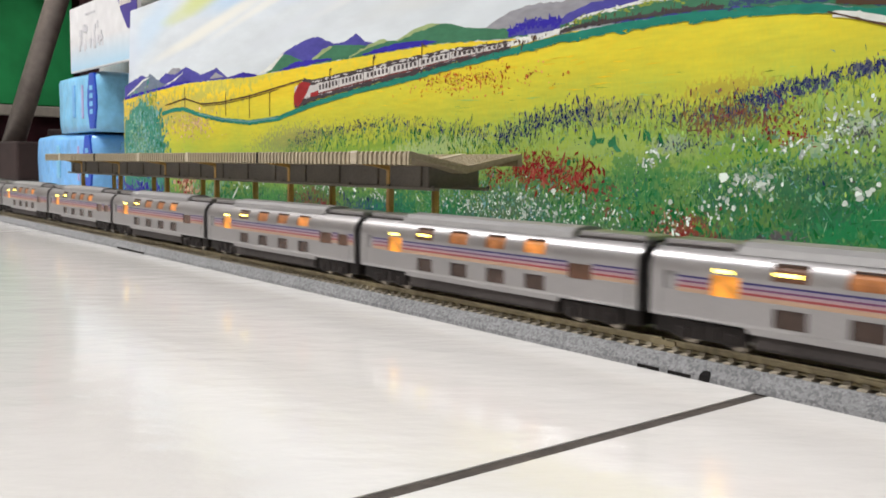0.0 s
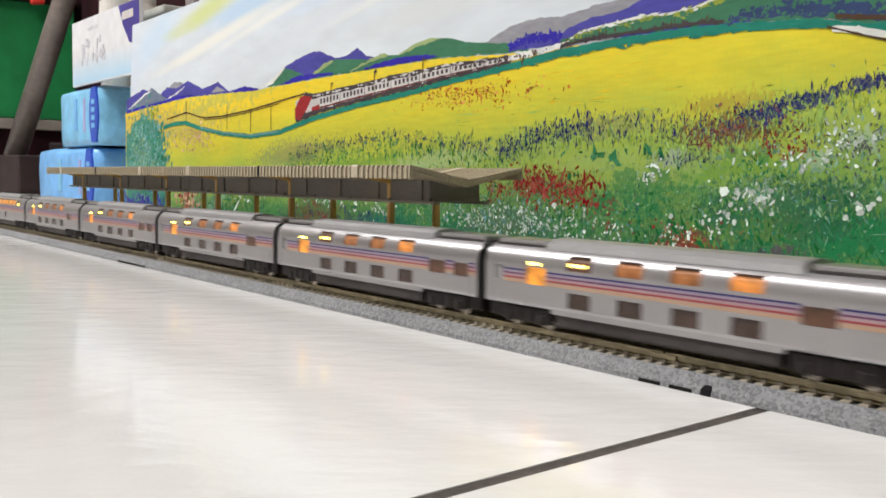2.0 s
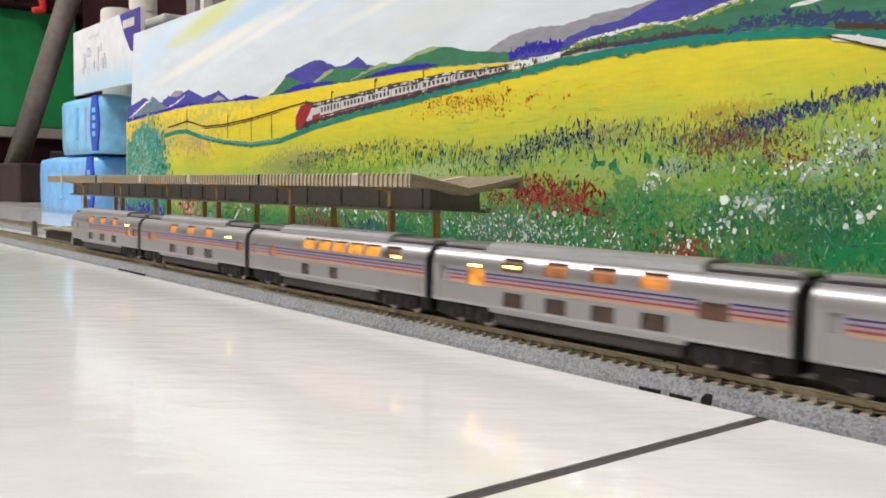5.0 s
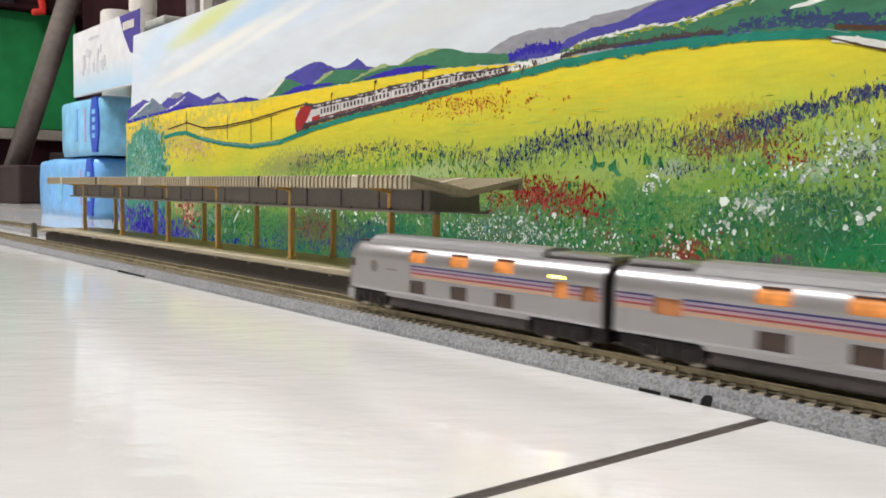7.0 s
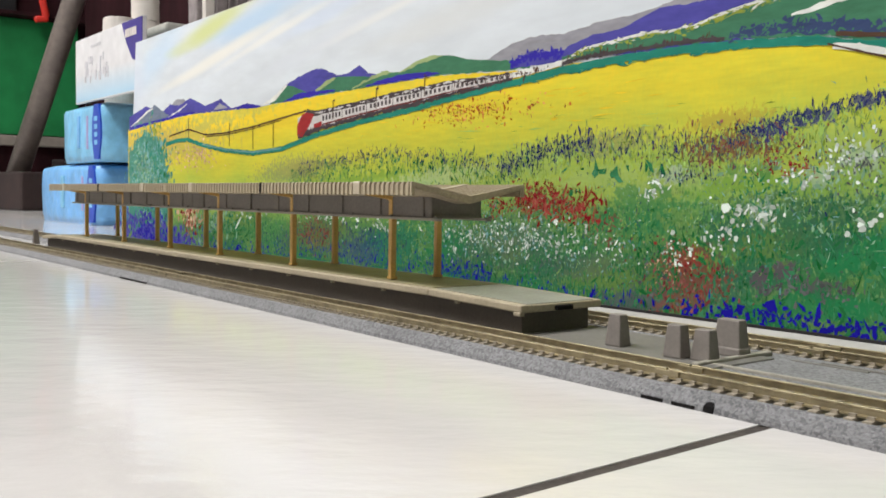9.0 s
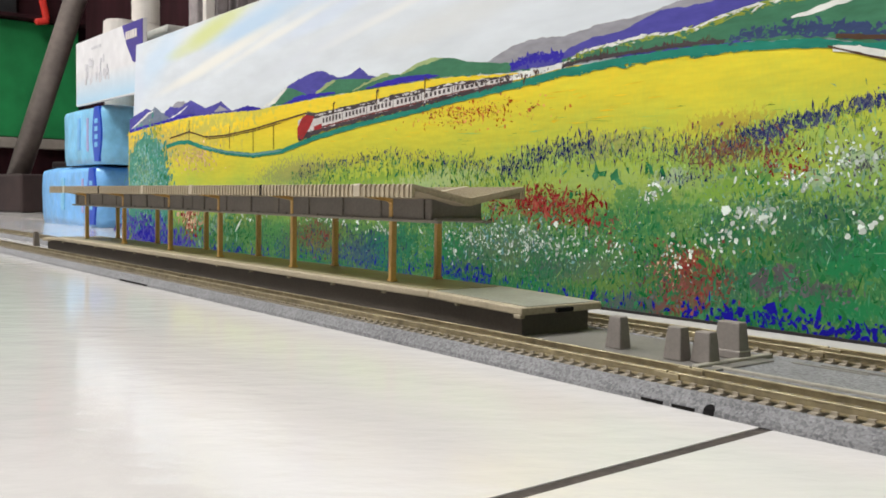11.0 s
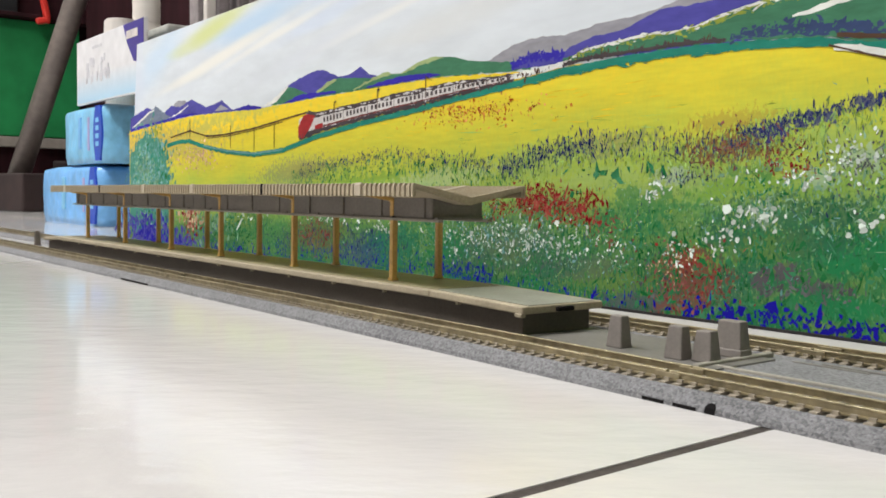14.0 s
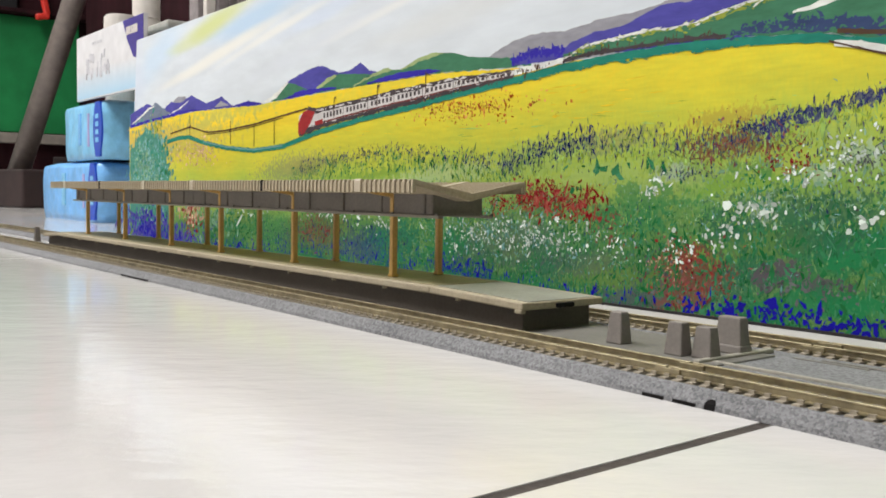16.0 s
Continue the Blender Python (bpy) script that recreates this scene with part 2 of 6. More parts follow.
near_track = make_track(YC, "model railway track with grey moulded ballast and brassy rails", (-1.49, -0.994, -0.498, -0.152, 0.344, 0.84, 1.336))
far_track = make_track(YF, "model railway track with grey ballast before the painted board", (-1.49, -0.994, -0.498, -0.150, 0.344, 0.84, 1.336))
# wiring recess and slots: black patches on the near ballast's foot stand for shade
rb = bmesh.new()
arch = [(-0.1354, 0.0), (-0.1324, 0.0), (-0.1324, 0.0015), (-0.1329, 0.0023), (-0.1339, 0.0026), (-0.1349, 0.0023), (-0.1354, 0.0015)]
mouth = [rb.verts.new((x, -0.01254 + max(0.0, z - 0.0012) * 0.83, z)) for x, z in arch]
inner = [rb.verts.new((x, -0.0112, z)) for x, z in arch]
rb.faces.new((mouth[0], mouth[1], mouth[2], mouth[6]))
rb.faces.new((mouth[6], mouth[2], mouth[3], mouth[4], mouth[5]))
rb.faces.new(inner[::-1])
for k in range(7):
    rb.faces.new((mouth[k], inner[k], inner[(k + 1) % 7], mouth[(k + 1) % 7]))
part("feeder_shade_patch", rb, "gap", near_track, "arched cable recess, its shade laid on in black")
for a, b in ((-0.1545, -0.1476), (-0.1448, -0.1379)):
    part("slot", boxm(a, b, -0.01258, -0.0115, 0.0, 0.0009), "gap", near_track, "slot drawn as a black strip for its shade")
part("slot", boxm(-0.5487, -0.5054, -0.01258, -0.0115, 0.0, 0.0010), "gap", near_track, "slot drawn as a black strip for its shade")

# ---- grey plate between the tracks with four tapered pillars ----
PZ = 0.0046
plate = empty("track_plate", pose(0, 0, 0), "grey plastic base plate lying between the two tracks", "track plate")
part("plate", boxm(-0.27, 0.14, YC + 0.0127, YF - 0.0127, 0, PZ, bevel=0.0004), "bed", plate)
part("raised_strip", boxm(-0.156, 0.13, YC + 0.019, YC + 0.0208, PZ, PZ + 0.0011, bevel=0.0003), "bed_pale", plate, "pale raised strip")
part("raised_strip", boxm(-0.1585, -0.1562, YC + 0.0135, YF - 0.016, PZ, PZ + 0.0016, bevel=0.0004), "bed_pale", plate, "pale raised strip")
part("raised_strip", boxm(-0.148, -0.125, YF - 0.020, YF - 0.0185, PZ, PZ + 0.0006, bevel=0.0002), "bed", plate)
part("ballast_infill", boxm(-0.1560, 0.138, YC + 0.0132, YF - 0.0132, PZ - 0.0002, PZ + 0.0003), "ballast", plate, "grey speckled ballast infill")
part("raised_strip", boxm(-0.140, 0.10, YF - 0.0180, YF - 0.0168, PZ, PZ + 0.0008, bevel=0.0002), "bed", plate)
part("step", boxm(-0.222, -0.152, YC + 0.0145, YF - 0.022, PZ, PZ + 0.0008, bevel=0.0003), "bed", plate)


def make_pillar(x, y, w, d, h, base=PZ + 0.0008, footed=False, material="pillar"):
    ob = empty("buffer_pillar", pose(x, y, base), "tapered grey plastic pillar on the base plate" if base > 0.002 else "dark grey plastic pillar on the floor beyond the platform", "pillar", "grey pillars")
    bm = box(bmesh.new(), -w / 2, w / 2, -d / 2, d / 2, 0, h, bevel=0.0004, taper=0.0016)
    for v in bm.verts:
        k = 1 + 0.04 * max(0.0, 1 - v.co.z / (h * 0.25))
        v.co.x *= k
        v.co.y *= k
    part("shaft", bm, material, ob, smooth=False)
    if footed:
        part("foot", boxm(-w / 2 - 0.0004, w / 2 + 0.0004, -d / 2 - 0.0004, d / 2 + 0.0004, 0, 0.0026, bevel=0.0004, taper=0.0004), "pillar", ob)
    return ob


PILLARS = ((-0.1927, 0.2208, 0.0062, 0.0052, 0.0100), (-0.1688, 0.2193, 0.0064, 0.0052, 0.0097), (-0.1606, 0.2215, 0.0066, 0.0052, 0.0091), (-0.1622, 0.2362, 0.0092, 0.0054, 0.0108))
for pl in PILLARS:
    make_pillar(*pl, footed=pl is PILLARS[3])
# far pillar takes the darker platform side colour instead of pillar grey
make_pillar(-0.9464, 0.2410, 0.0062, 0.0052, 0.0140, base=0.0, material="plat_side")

# ---- island platform with butterfly canopy ----
PLAT_Y0, PLAT_Y1, PLAT_X0, PLAT_X1, PLAT_Z = 0.2122, 0.2518, -0.815, -0.2277, 0.0160
MID = (PLAT_Y0 + PLAT_Y1) / 2
platform = empty("station_platform", pose(0, MID, 0), "beige and grey plastic model station platform between the tracks", "station platform")
hw = (PLAT_Y1 - PLAT_Y0) / 2
CUTS = (PLAT_X0, -0.776, -0.528, -0.280, PLAT_X1)


def ramp_drop(x):
    """The deck falls gently over its free ends."""
    return 0.0012 * max(0.0, (x + 0.280) / 0.0523) + 0.002 * max(0.0, (-0.776 - x) / 0.039)


for a, b in zip(CUTS, CUTS[1:]):
    bm = boxm(a + 0.0001, b - 0.0001, -hw, hw, PLAT_Z - 0.0027, PLAT_Z, bevel=0.0005)
    for v in bm.verts:
        v.co.z -= ramp_drop(v.co.x)
    part("deck", bm, "plat_top", platform)
    bm = boxm(a + 0.001, b - 0.001, -hw + 0.0035, hw - 0.0035, PLAT_Z - 0.0005, PLAT_Z + 0.00025)
    for v in bm.verts:
        v.co.z -= ramp_drop(v.co.x)
    part("deck_panel", bm, "plat_mid" if b == PLAT_X1 else "plat_olive", platform, "grey-green textured deck surface" if b == PLAT_X1 else "olive textured deck surface")
    lo = a + (0.004 if a == PLAT_X0 else 0)
    hi = b - (0.0035 if b == PLAT_X1 else 0)
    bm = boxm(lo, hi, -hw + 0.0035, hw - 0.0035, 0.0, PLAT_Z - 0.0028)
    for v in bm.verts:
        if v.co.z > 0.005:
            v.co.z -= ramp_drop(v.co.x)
    part("side_wall", bm, "plat_side", platform, "platform base coloured dark for the shade under the deck")
    for k in range(max(1, int((b - a) / 0.04))):
        x = a + 0.016 + k * 0.04
        part("lug", boxm(x - 0.0008, x + 0.0008, -hw + 0.0006, -hw + 0.0022, PLAT_Z - 0.0037 - ramp_drop(x), PLAT_Z - 0.0025 - ramp_drop(x), bevel=0.0002), "plat_top", platform)
part("end_clip", boxm(PLAT_X1 - 0.003, PLAT_X1 + 0.0012, -0.004, 0.004, PLAT_Z - 0.0036, PLAT_Z - 0.0020, bevel=0.0003), "gap", platform)
part("end_lug", boxm(PLAT_X1 - 0.004, PLAT_X1 - 0.0005, -hw - 0.0002, -hw + 0.002, PLAT_Z - 0.0050, PLAT_Z - 0.0036, bevel=0.0003), "plat_top", platform)

ROOF_W, ROOF_Z, VALLEY_Z = 0.0278, 0.0566, 0.0518
ZD = PLAT_Z + 0.0003


def canopy_module(xc, left, right):
    """One roof unit, 247 mm long, with six posts; left and right: how far its fascia stands back."""
    ob = empty("platform_canopy", pose(xc, MID - 0.0086 * (xc + 0.26), ZD, 0, 0, -0.49), "brown ribbed butterfly canopy on ochre posts standing on the platform", "platform canopy", "canopy units")
    L = 0.1238
    rz, vz = ROOF_Z - ZD, VALLEY_Z - ZD
    # the posts and the box below the valley stand a little off the middle
    OFF = 0.0012
    # roof shell
    prof = [(-ROOF_W, rz - 0.0010), (0, vz - 0.0012), (ROOF_W, rz - 0.0010), (ROOF_W, rz - 0.0050), (ROOF_W - 0.0012, rz - 0.0050),
            (ROOF_W - 0.0012, rz - 0.0024), (0, vz - 0.0034), (-ROOF_W + 0.0012, rz - 0.0024), (-ROOF_W + 0.0012, rz - 0.0050), (-ROOF_W, rz - 0.0050)]
    part("roof_panel", sweep(prof, -L, L), "roof", ob)
    # standing ribs over the roof and down the eaves
    rib = [(-ROOF_W - 0.0007, rz - 0.0052), (-ROOF_W - 0.0007, rz - 0.0007), (-ROOF_W - 0.0002, rz), (0, vz - 0.0003), (ROOF_W + 0.0002, rz), (ROOF_W + 0.0007, rz - 0.0007), (ROOF_W + 0.0007, rz - 0.0052),
           (ROOF_W - 0.0002, rz - 0.0052), (ROOF_W - 0.0002, rz - 0.0014), (0, vz - 0.0014), (-ROOF_W + 0.0002, rz - 0.0014), (-ROOF_W + 0.0002, rz - 0.0052)]
    w = 0.00068
    me = bpy.data.meshes.new("rib")
    tmp = sweep(rib, -w, w)
    tmp.to_mesh(me)
    tmp.free()
    me.materials.append(M["roof"])
    for i in range(74):
        x = -L + 0.0022 + i * (2 * L - 0.0044) / 73
        if abs(abs(x) - 0.0858) > 0.0030 and abs(x) > 0.0012:
            shared("rib", me, ob, x, 0, 0)
    for k in (-0.0858, 0.0858):
        part("joint_plate", sweep([(y * 1.004, z + 0.0002) for y, z in rib], k - 0.0024, k + 0.0024), "roof_pale", ob, "plain pale joint plate of the roof")
    part("joint_slit", sweep([(y * 1.012, z + 0.00005) for y, z in rib], -0.0009, 0.0009), "gap", ob, "dark slit between roof halves")
    for s in (-1, 1):
        part("end_rib", sweep(rib, s * L - 0.0005, s * L + 0.0005), "roof", ob)
    # grey soffit box and gutter below the valley
    gz = 0.0425 - ZD
    for s in (-1, 1):
        y = OFF + s * 0.0122
        part("fascia", boxm(-L + left, L - right, y - 0.0006, y + 0.0006, gz, rz - 0.0052, bevel=0.0002), "gutter", ob, "grey fascia panel")
        part("gutter_rail", boxm(-L + left * 0.4, L - right * 0.4, y - 0.0016 if s < 0 else y - 0.0008, y + 0.0008 if s < 0 else y + 0.0016, gz - 0.0010, gz + 0.0002, bevel=0.0002), "gutter_pale", ob, "pale grey gutter lip")
        for k in range(8):
            x = -L + 0.016 + k * (2 * L - 0.032) / 7
            part("bracket", boxm(x - 0.0022, x + 0.0022, min(y, y + s * 0.0014), max(y, y + s * 0.0014), gz + 0.0006, rz - 0.0046, bevel=0.0002), "gutter", ob)
            part("peg", boxm(x + 0.010, x + 0.0116, y + s * 0.0016 - 0.0004, y + s * 0.0016 + 0.0004, gz, gz + 0.0009), "gutter", ob)
    part("soffit", boxm(-L + left * 0.8, L - right * 0.8, OFF - 0.0118, OFF + 0.0118, gz + 0.0002, gz + 0.0010), "gutter", ob)
    for e in (-L + left, L - right):
        w = 0.0126
        up_ = [vz - 0.0034 + 0.0058 * abs(q) / (ROOF_W - 0.0012) for q in (OFF - w, OFF + w)]
        part("end_panel", sweep([(OFF - w, gz), (OFF + w, gz), (OFF + w, up_[1]), (0, vz - 0.0034), (OFF - w, up_[0])], e - 0.0005, e + 0.0005), "gutter", ob, "grey end panel")
    for s in (-1, 1):
        for k in (-1, 0, 1):
            x, y = k * 0.0863, OFF + s * 0.0119
            post = part("post", boxm(x - 0.0012, x + 0.0012, y - 0.0013, y + 0.0013, 0, rz - 0.0042, bevel=0.0003), "post", ob, "ochre post")
            part("post_foot", boxm(x - 0.0016, x + 0.0016, y - 0.0017, y + 0.0017, 0, 0.0012, bevel=0.0003), "post", post)
            # curved bracket under the eave
            yo = s * 0.0245
            bm = bmesh.new()
            pts = [(y, rz - 0.0090), (y + s * 0.0020, rz - 0.0070), (yo, rz - 0.0052), (yo, rz - 0.0044), (y, rz - 0.0056)]
            a = [bm.verts.new((x - 0.0010, p, q)) for p, q in pts]
            b = [bm.verts.new((x + 0.0010, p, q)) for p, q in pts]
            bm.faces.new(a)
            bm.faces.new(b[::-1])
            for i in range(5):
                j = (i + 1) % 5
                bm.faces.new((a[i], a[j], b[j], b[i]))
            bmesh.ops.recalc_face_normals(bm, faces=bm.faces)
            part("arm", bm, "post", post)
    return ob


canopy_module(-0.404, 0.0006, 0.0100)
canopy_module(-0.6515, 0.0100, 0.0006)

# ---- painted backdrop board ----
BOARD_Y, BOARD_A = 0.3246, 0.9110
board = empty("painted_board", pose(0, BOARD_Y, 0, 0, 0, BOARD_A), "long painted landscape board standing on the floor behind the tracks", "painting")


def sky_material():
    m = mat("painted_sky", (0.66, 0.715, 0.76), 0.65, spec=0.2, vary=0.05, grain=30, stain=9, stretch=(1, 1, 4), bump=0.0002)
    nt = m.node_tree
    b = nt.nodes["Principled BSDF"]
    col = b.inputs["Base Color"].links[0].from_socket
    tc = nt.nodes.new("ShaderNodeTexCoord")
    n = nt.nodes.new("ShaderNodeTexNoise")
    n.inputs["Scale"].default_value, n.inputs["Detail"].default_value = 16, 7
    brush = nt.nodes.new("ShaderNodeMapping")
    brush.inputs["Rotation"].default_value = (0, radians(9), 0)
    brush.inputs["Scale"].default_value = (0.55, 1, 3.2)
    nt.links.new(tc.outputs["Object"], brush.inputs["Vector"])
    nt.links.new(brush.outputs[0], n.inputs["Vector"])
    # soft brushed patches: place u, v, reach along and across, lean, colour, strength
    for u, v, ru, rv, lean, c, k in ((-0.815, 0.172, 0.070, 0.020, 20, (0.50, 0.66, 0.82), 0.6), (-0.705, 0.184, 0.085, 0.011, 9, (0.62, 0.68, 0.30), 0.95),
                                     (-0.62, 0.182, 0.10, 0.012, 8, (0.46, 0.63, 0.80), 0.85), (-0.52, 0.172, 0.10, 0.007, 10, (0.58, 0.68, 0.84), 0.5),
                                     (-0.70, 0.158, 0.12, 0.006, 9, (0.80, 0.80, 0.75), 0.9), (-0.87, 0.150, 0.03, 0.04, 0, (0.62, 0.68, 0.78), 0.6),
                                     (-0.60, 0.166, 0.10, 0.004, 10, (0.80, 0.81, 0.78), 0.8), (-0.47, 0.160, 0.10, 0.004, 9, (0.77, 0.79, 0.78), 0.8), (-0.50, 0.186, 0.10, 0.006, 9, (0.54, 0.66, 0.80), 0.55),
                                     (-0.55, 0.150, 0.12, 0.008, 10, (0.66, 0.71, 0.77), 0.6), (-0.40, 0.150, 0.10, 0.010, 6, (0.66, 0.68, 0.67), 0.5)):
        mp = nt.nodes.new("ShaderNodeMapping")
        mp.vector_type = "TEXTURE"
        mp.inputs["Location"].default_value = (u, 0, v)
        mp.inputs["Rotation"].default_value = (0, -radians(lean), 0)
        mp.inputs["Scale"].default_value = (ru, 1, rv)
        nt.links.new(tc.outputs["Object"], mp.inputs["Vector"])
        ln = nt.nodes.new("ShaderNodeVectorMath")
        ln.operation = "LENGTH"
        nt.links.new(mp.outputs[0], ln.inputs[0])
        ad = nt.nodes.new("ShaderNodeMath")
        ad.operation = "MULTIPLY_ADD"
        ad.inputs[1].default_value = 1.2
        nt.links.new(n.outputs["Fac"], ad.inputs[0])
        nt.links.new(ln.outputs["Value"], ad.inputs[2])
        mr = nt.nodes.new("ShaderNodeMapRange")
        mr.interpolation_type = "SMOOTHSTEP"
        mr.inputs["From Min"].default_value, mr.inputs["From Max"].default_value = 0.8, 1.8
        mr.inputs["To Min"].default_value, mr.inputs["To Max"].default_value = k, 0
        nt.links.new(ad.outputs[0], mr.inputs["Value"])
        mx = nt.nodes.new("ShaderNodeMix")
        mx.data_type = "RGBA"
        nt.links.new(mr.outputs[0], mx.inputs["Factor"])
        nt.links.new(col, mx.inputs[6])
        mx.inputs[7].default_value = (*c, 1)
        col = mx.outputs[2]
    nt.links.new(col, b.inputs["Base Color"])
    return m


def field_material():
    """Meadow paint: green at the foot, lime, then golden yellow up the slope, in brushed strokes."""
    m = mat("painted_meadow", (1, 1, 1), 0.65, spec=0.2, vary=0.05, grain=260, stain=40, stretch=(0.3, 1, 2), bump=0.00006)
    nt = m.node_tree
    b = nt.nodes["Principled BSDF"]
    shade = b.inputs["Base Color"].links[0].from_node
    tc = nt.nodes.new("ShaderNodeTexCoord")
    sp = nt.nodes.new("ShaderNodeSeparateXYZ")
    nt.links.new(tc.outputs["Object"], sp.inputs[0])
    n = nt.nodes.new("ShaderNodeTexNoise")
    n.inputs["Scale"].default_value, n.inputs["Detail"].default_value = 30, 5
    n.inputs["Roughness"].default_value = 0.65
    mp = nt.nodes.new("ShaderNodeMapping")
    mp.inputs["Scale"].default_value = (0.6, 1, 1.6)
    nt.links.new(tc.outputs["Object"], mp.inputs["Vector"])
    nt.links.new(mp.outputs[0], n.inputs["Vector"])
    a = nt.nodes.new("ShaderNodeMath")
    a.operation = "MULTIPLY_ADD"
    a.inputs[1].default_value, a.inputs[2].default_value = -0.041, -0.0096 - 0.023 - 0.008
    nt.links.new(sp.outputs[0], a.inputs[0])
    c = nt.nodes.new("ShaderNodeMath")
    c.operation = "MULTIPLY_ADD"
    c.inputs[1].default_value = 0.046
    nt.links.new(n.outputs["Fac"], c.inputs[0])
    nt.links.new(a.outputs[0], c.inputs[2])
    d = nt.nodes.new("ShaderNodeMath")
    d.operation = "ADD"
    nt.links.new(c.outputs[0], d.inputs[0])
    nt.links.new(sp.outputs[2], d.inputs[1])
    n3 = nt.nodes.new("ShaderNodeTexNoise")
    n3.inputs["Scale"].default_value, n3.inputs["Detail"].default_value = 420, 3
    mp3 = nt.nodes.new("ShaderNodeMapping")
    mp3.inputs["Scale"].default_value = (1.6, 1, 0.7)
    nt.links.new(tc.outputs["Object"], mp3.inputs["Vector"])
    nt.links.new(mp3.outputs[0], n3.inputs["Vector"])
    g = nt.nodes.new("ShaderNodeMath")
    g.operation = "MULTIPLY_ADD"
    g.inputs[1].default_value = 0.016
    nt.links.new(n3.outputs["Fac"], g.inputs[0])
    nt.links.new(d.outputs[0], g.inputs[2])
    e = nt.nodes.new("ShaderNodeMath")
    e.operation = "MULTIPLY"
    e.inputs[1].default_value = 8.0
    nt.links.new(g.outputs[0], e.inputs[0])
    r = ramp(nt, ((0.0, (0.022, 0.17, 0.055)), (0.16, (0.024, 0.19, 0.065)), (0.34, (0.08, 0.27, 0.075)), (0.47, (0.29, 0.46, 0.09)),
                  (0.61, (0.46, 0.57, 0.07)), (0.72, (0.61, 0.61, 0.055)), (0.85, (0.75, 0.65, 0.04)), (0.97, (0.86, 0.64, 0.03))))
    nt.links.new(e.outputs[0], r.inputs[0])
    col = r.outputs[0]

    def tint(scale, stretch_uv, lo, hi, colour, k, z0, z1, detail=3):
        """Mixes a colour in where a noise is high, thinning out up the slope from z0 to z1."""
        q = nt.nodes.new("ShaderNodeMapping")
        q.inputs["Scale"].default_value = (stretch_uv[0], 1, stretch_uv[1])
        q.inputs["Location"].default_value = (scale * 0.013, 0, k)
        nt.links.new(tc.outputs["Object"], q.inputs["Vector"])
        nn = nt.nodes.new("ShaderNodeTexNoise")
        nn.inputs["Scale"].default_value, nn.inputs["Detail"].default_value = scale, detail
        nt.links.new(q.outputs[0], nn.inputs["Vector"])
        ma, mb, mm, mx = (nt.nodes.new(t) for t in ("ShaderNodeMapRange", "ShaderNodeMapRange", "ShaderNodeMath", "ShaderNodeMix"))
        ma.inputs["From Min"].default_value, ma.inputs["From Max"].default_value = lo, hi
        nt.links.new(nn.outputs["Fac"], ma.inputs["Value"])
        mb.inputs["From Min"].default_value, mb.inputs["From Max"].default_value = z0, z1
        mb.inputs["To Min"].default_value, mb.inputs["To Max"].default_value = k, 0.0
        nt.links.new(e.outputs[0], mb.inputs["Value"])
        mm.operation = "MULTIPLY"
        nt.links.new(ma.outputs[0], mm.inputs[0])
        nt.links.new(mb.outputs[0], mm.inputs[1])
        mx.data_type = "RGBA"
        nt.links.new(mm.outputs[0], mx.inputs["Factor"])
        nt.links.new(col, mx.inputs[6])
        mx.inputs[7].default_value = (*colour, 1)
        return mx.outputs[2]

    col = tint(26, (0.8, 1.3), 0.50, 0.62, (0.012, 0.215, 0.07), 0.75, 0.26, 0.42)
    col = tint(31, (0.9, 1.4), 0.50, 0.64, (0.17, 0.30, 0.065), 0.65, 0.30, 0.48)
    col = tint(23, (1.0, 1.5), 0.54, 0.66, (0.045, 0.13, 0.10), 0.60, 0.20, 0.40)
    col = tint(620, (1.0, 0.6), 0.54, 0.62, (0.016, 0.10, 0.04), 0.55, 0.40, 0.56)
    col = tint(780, (1.1, 0.6), 0.56, 0.64, (0.26, 0.42, 0.16), 0.50, 0.44, 0.60)
    col = tint(20, (0.5, 2.2), 0.50, 0.68, (0.58, 0.44, 0.03), 0.14, 0.90, 1.40)
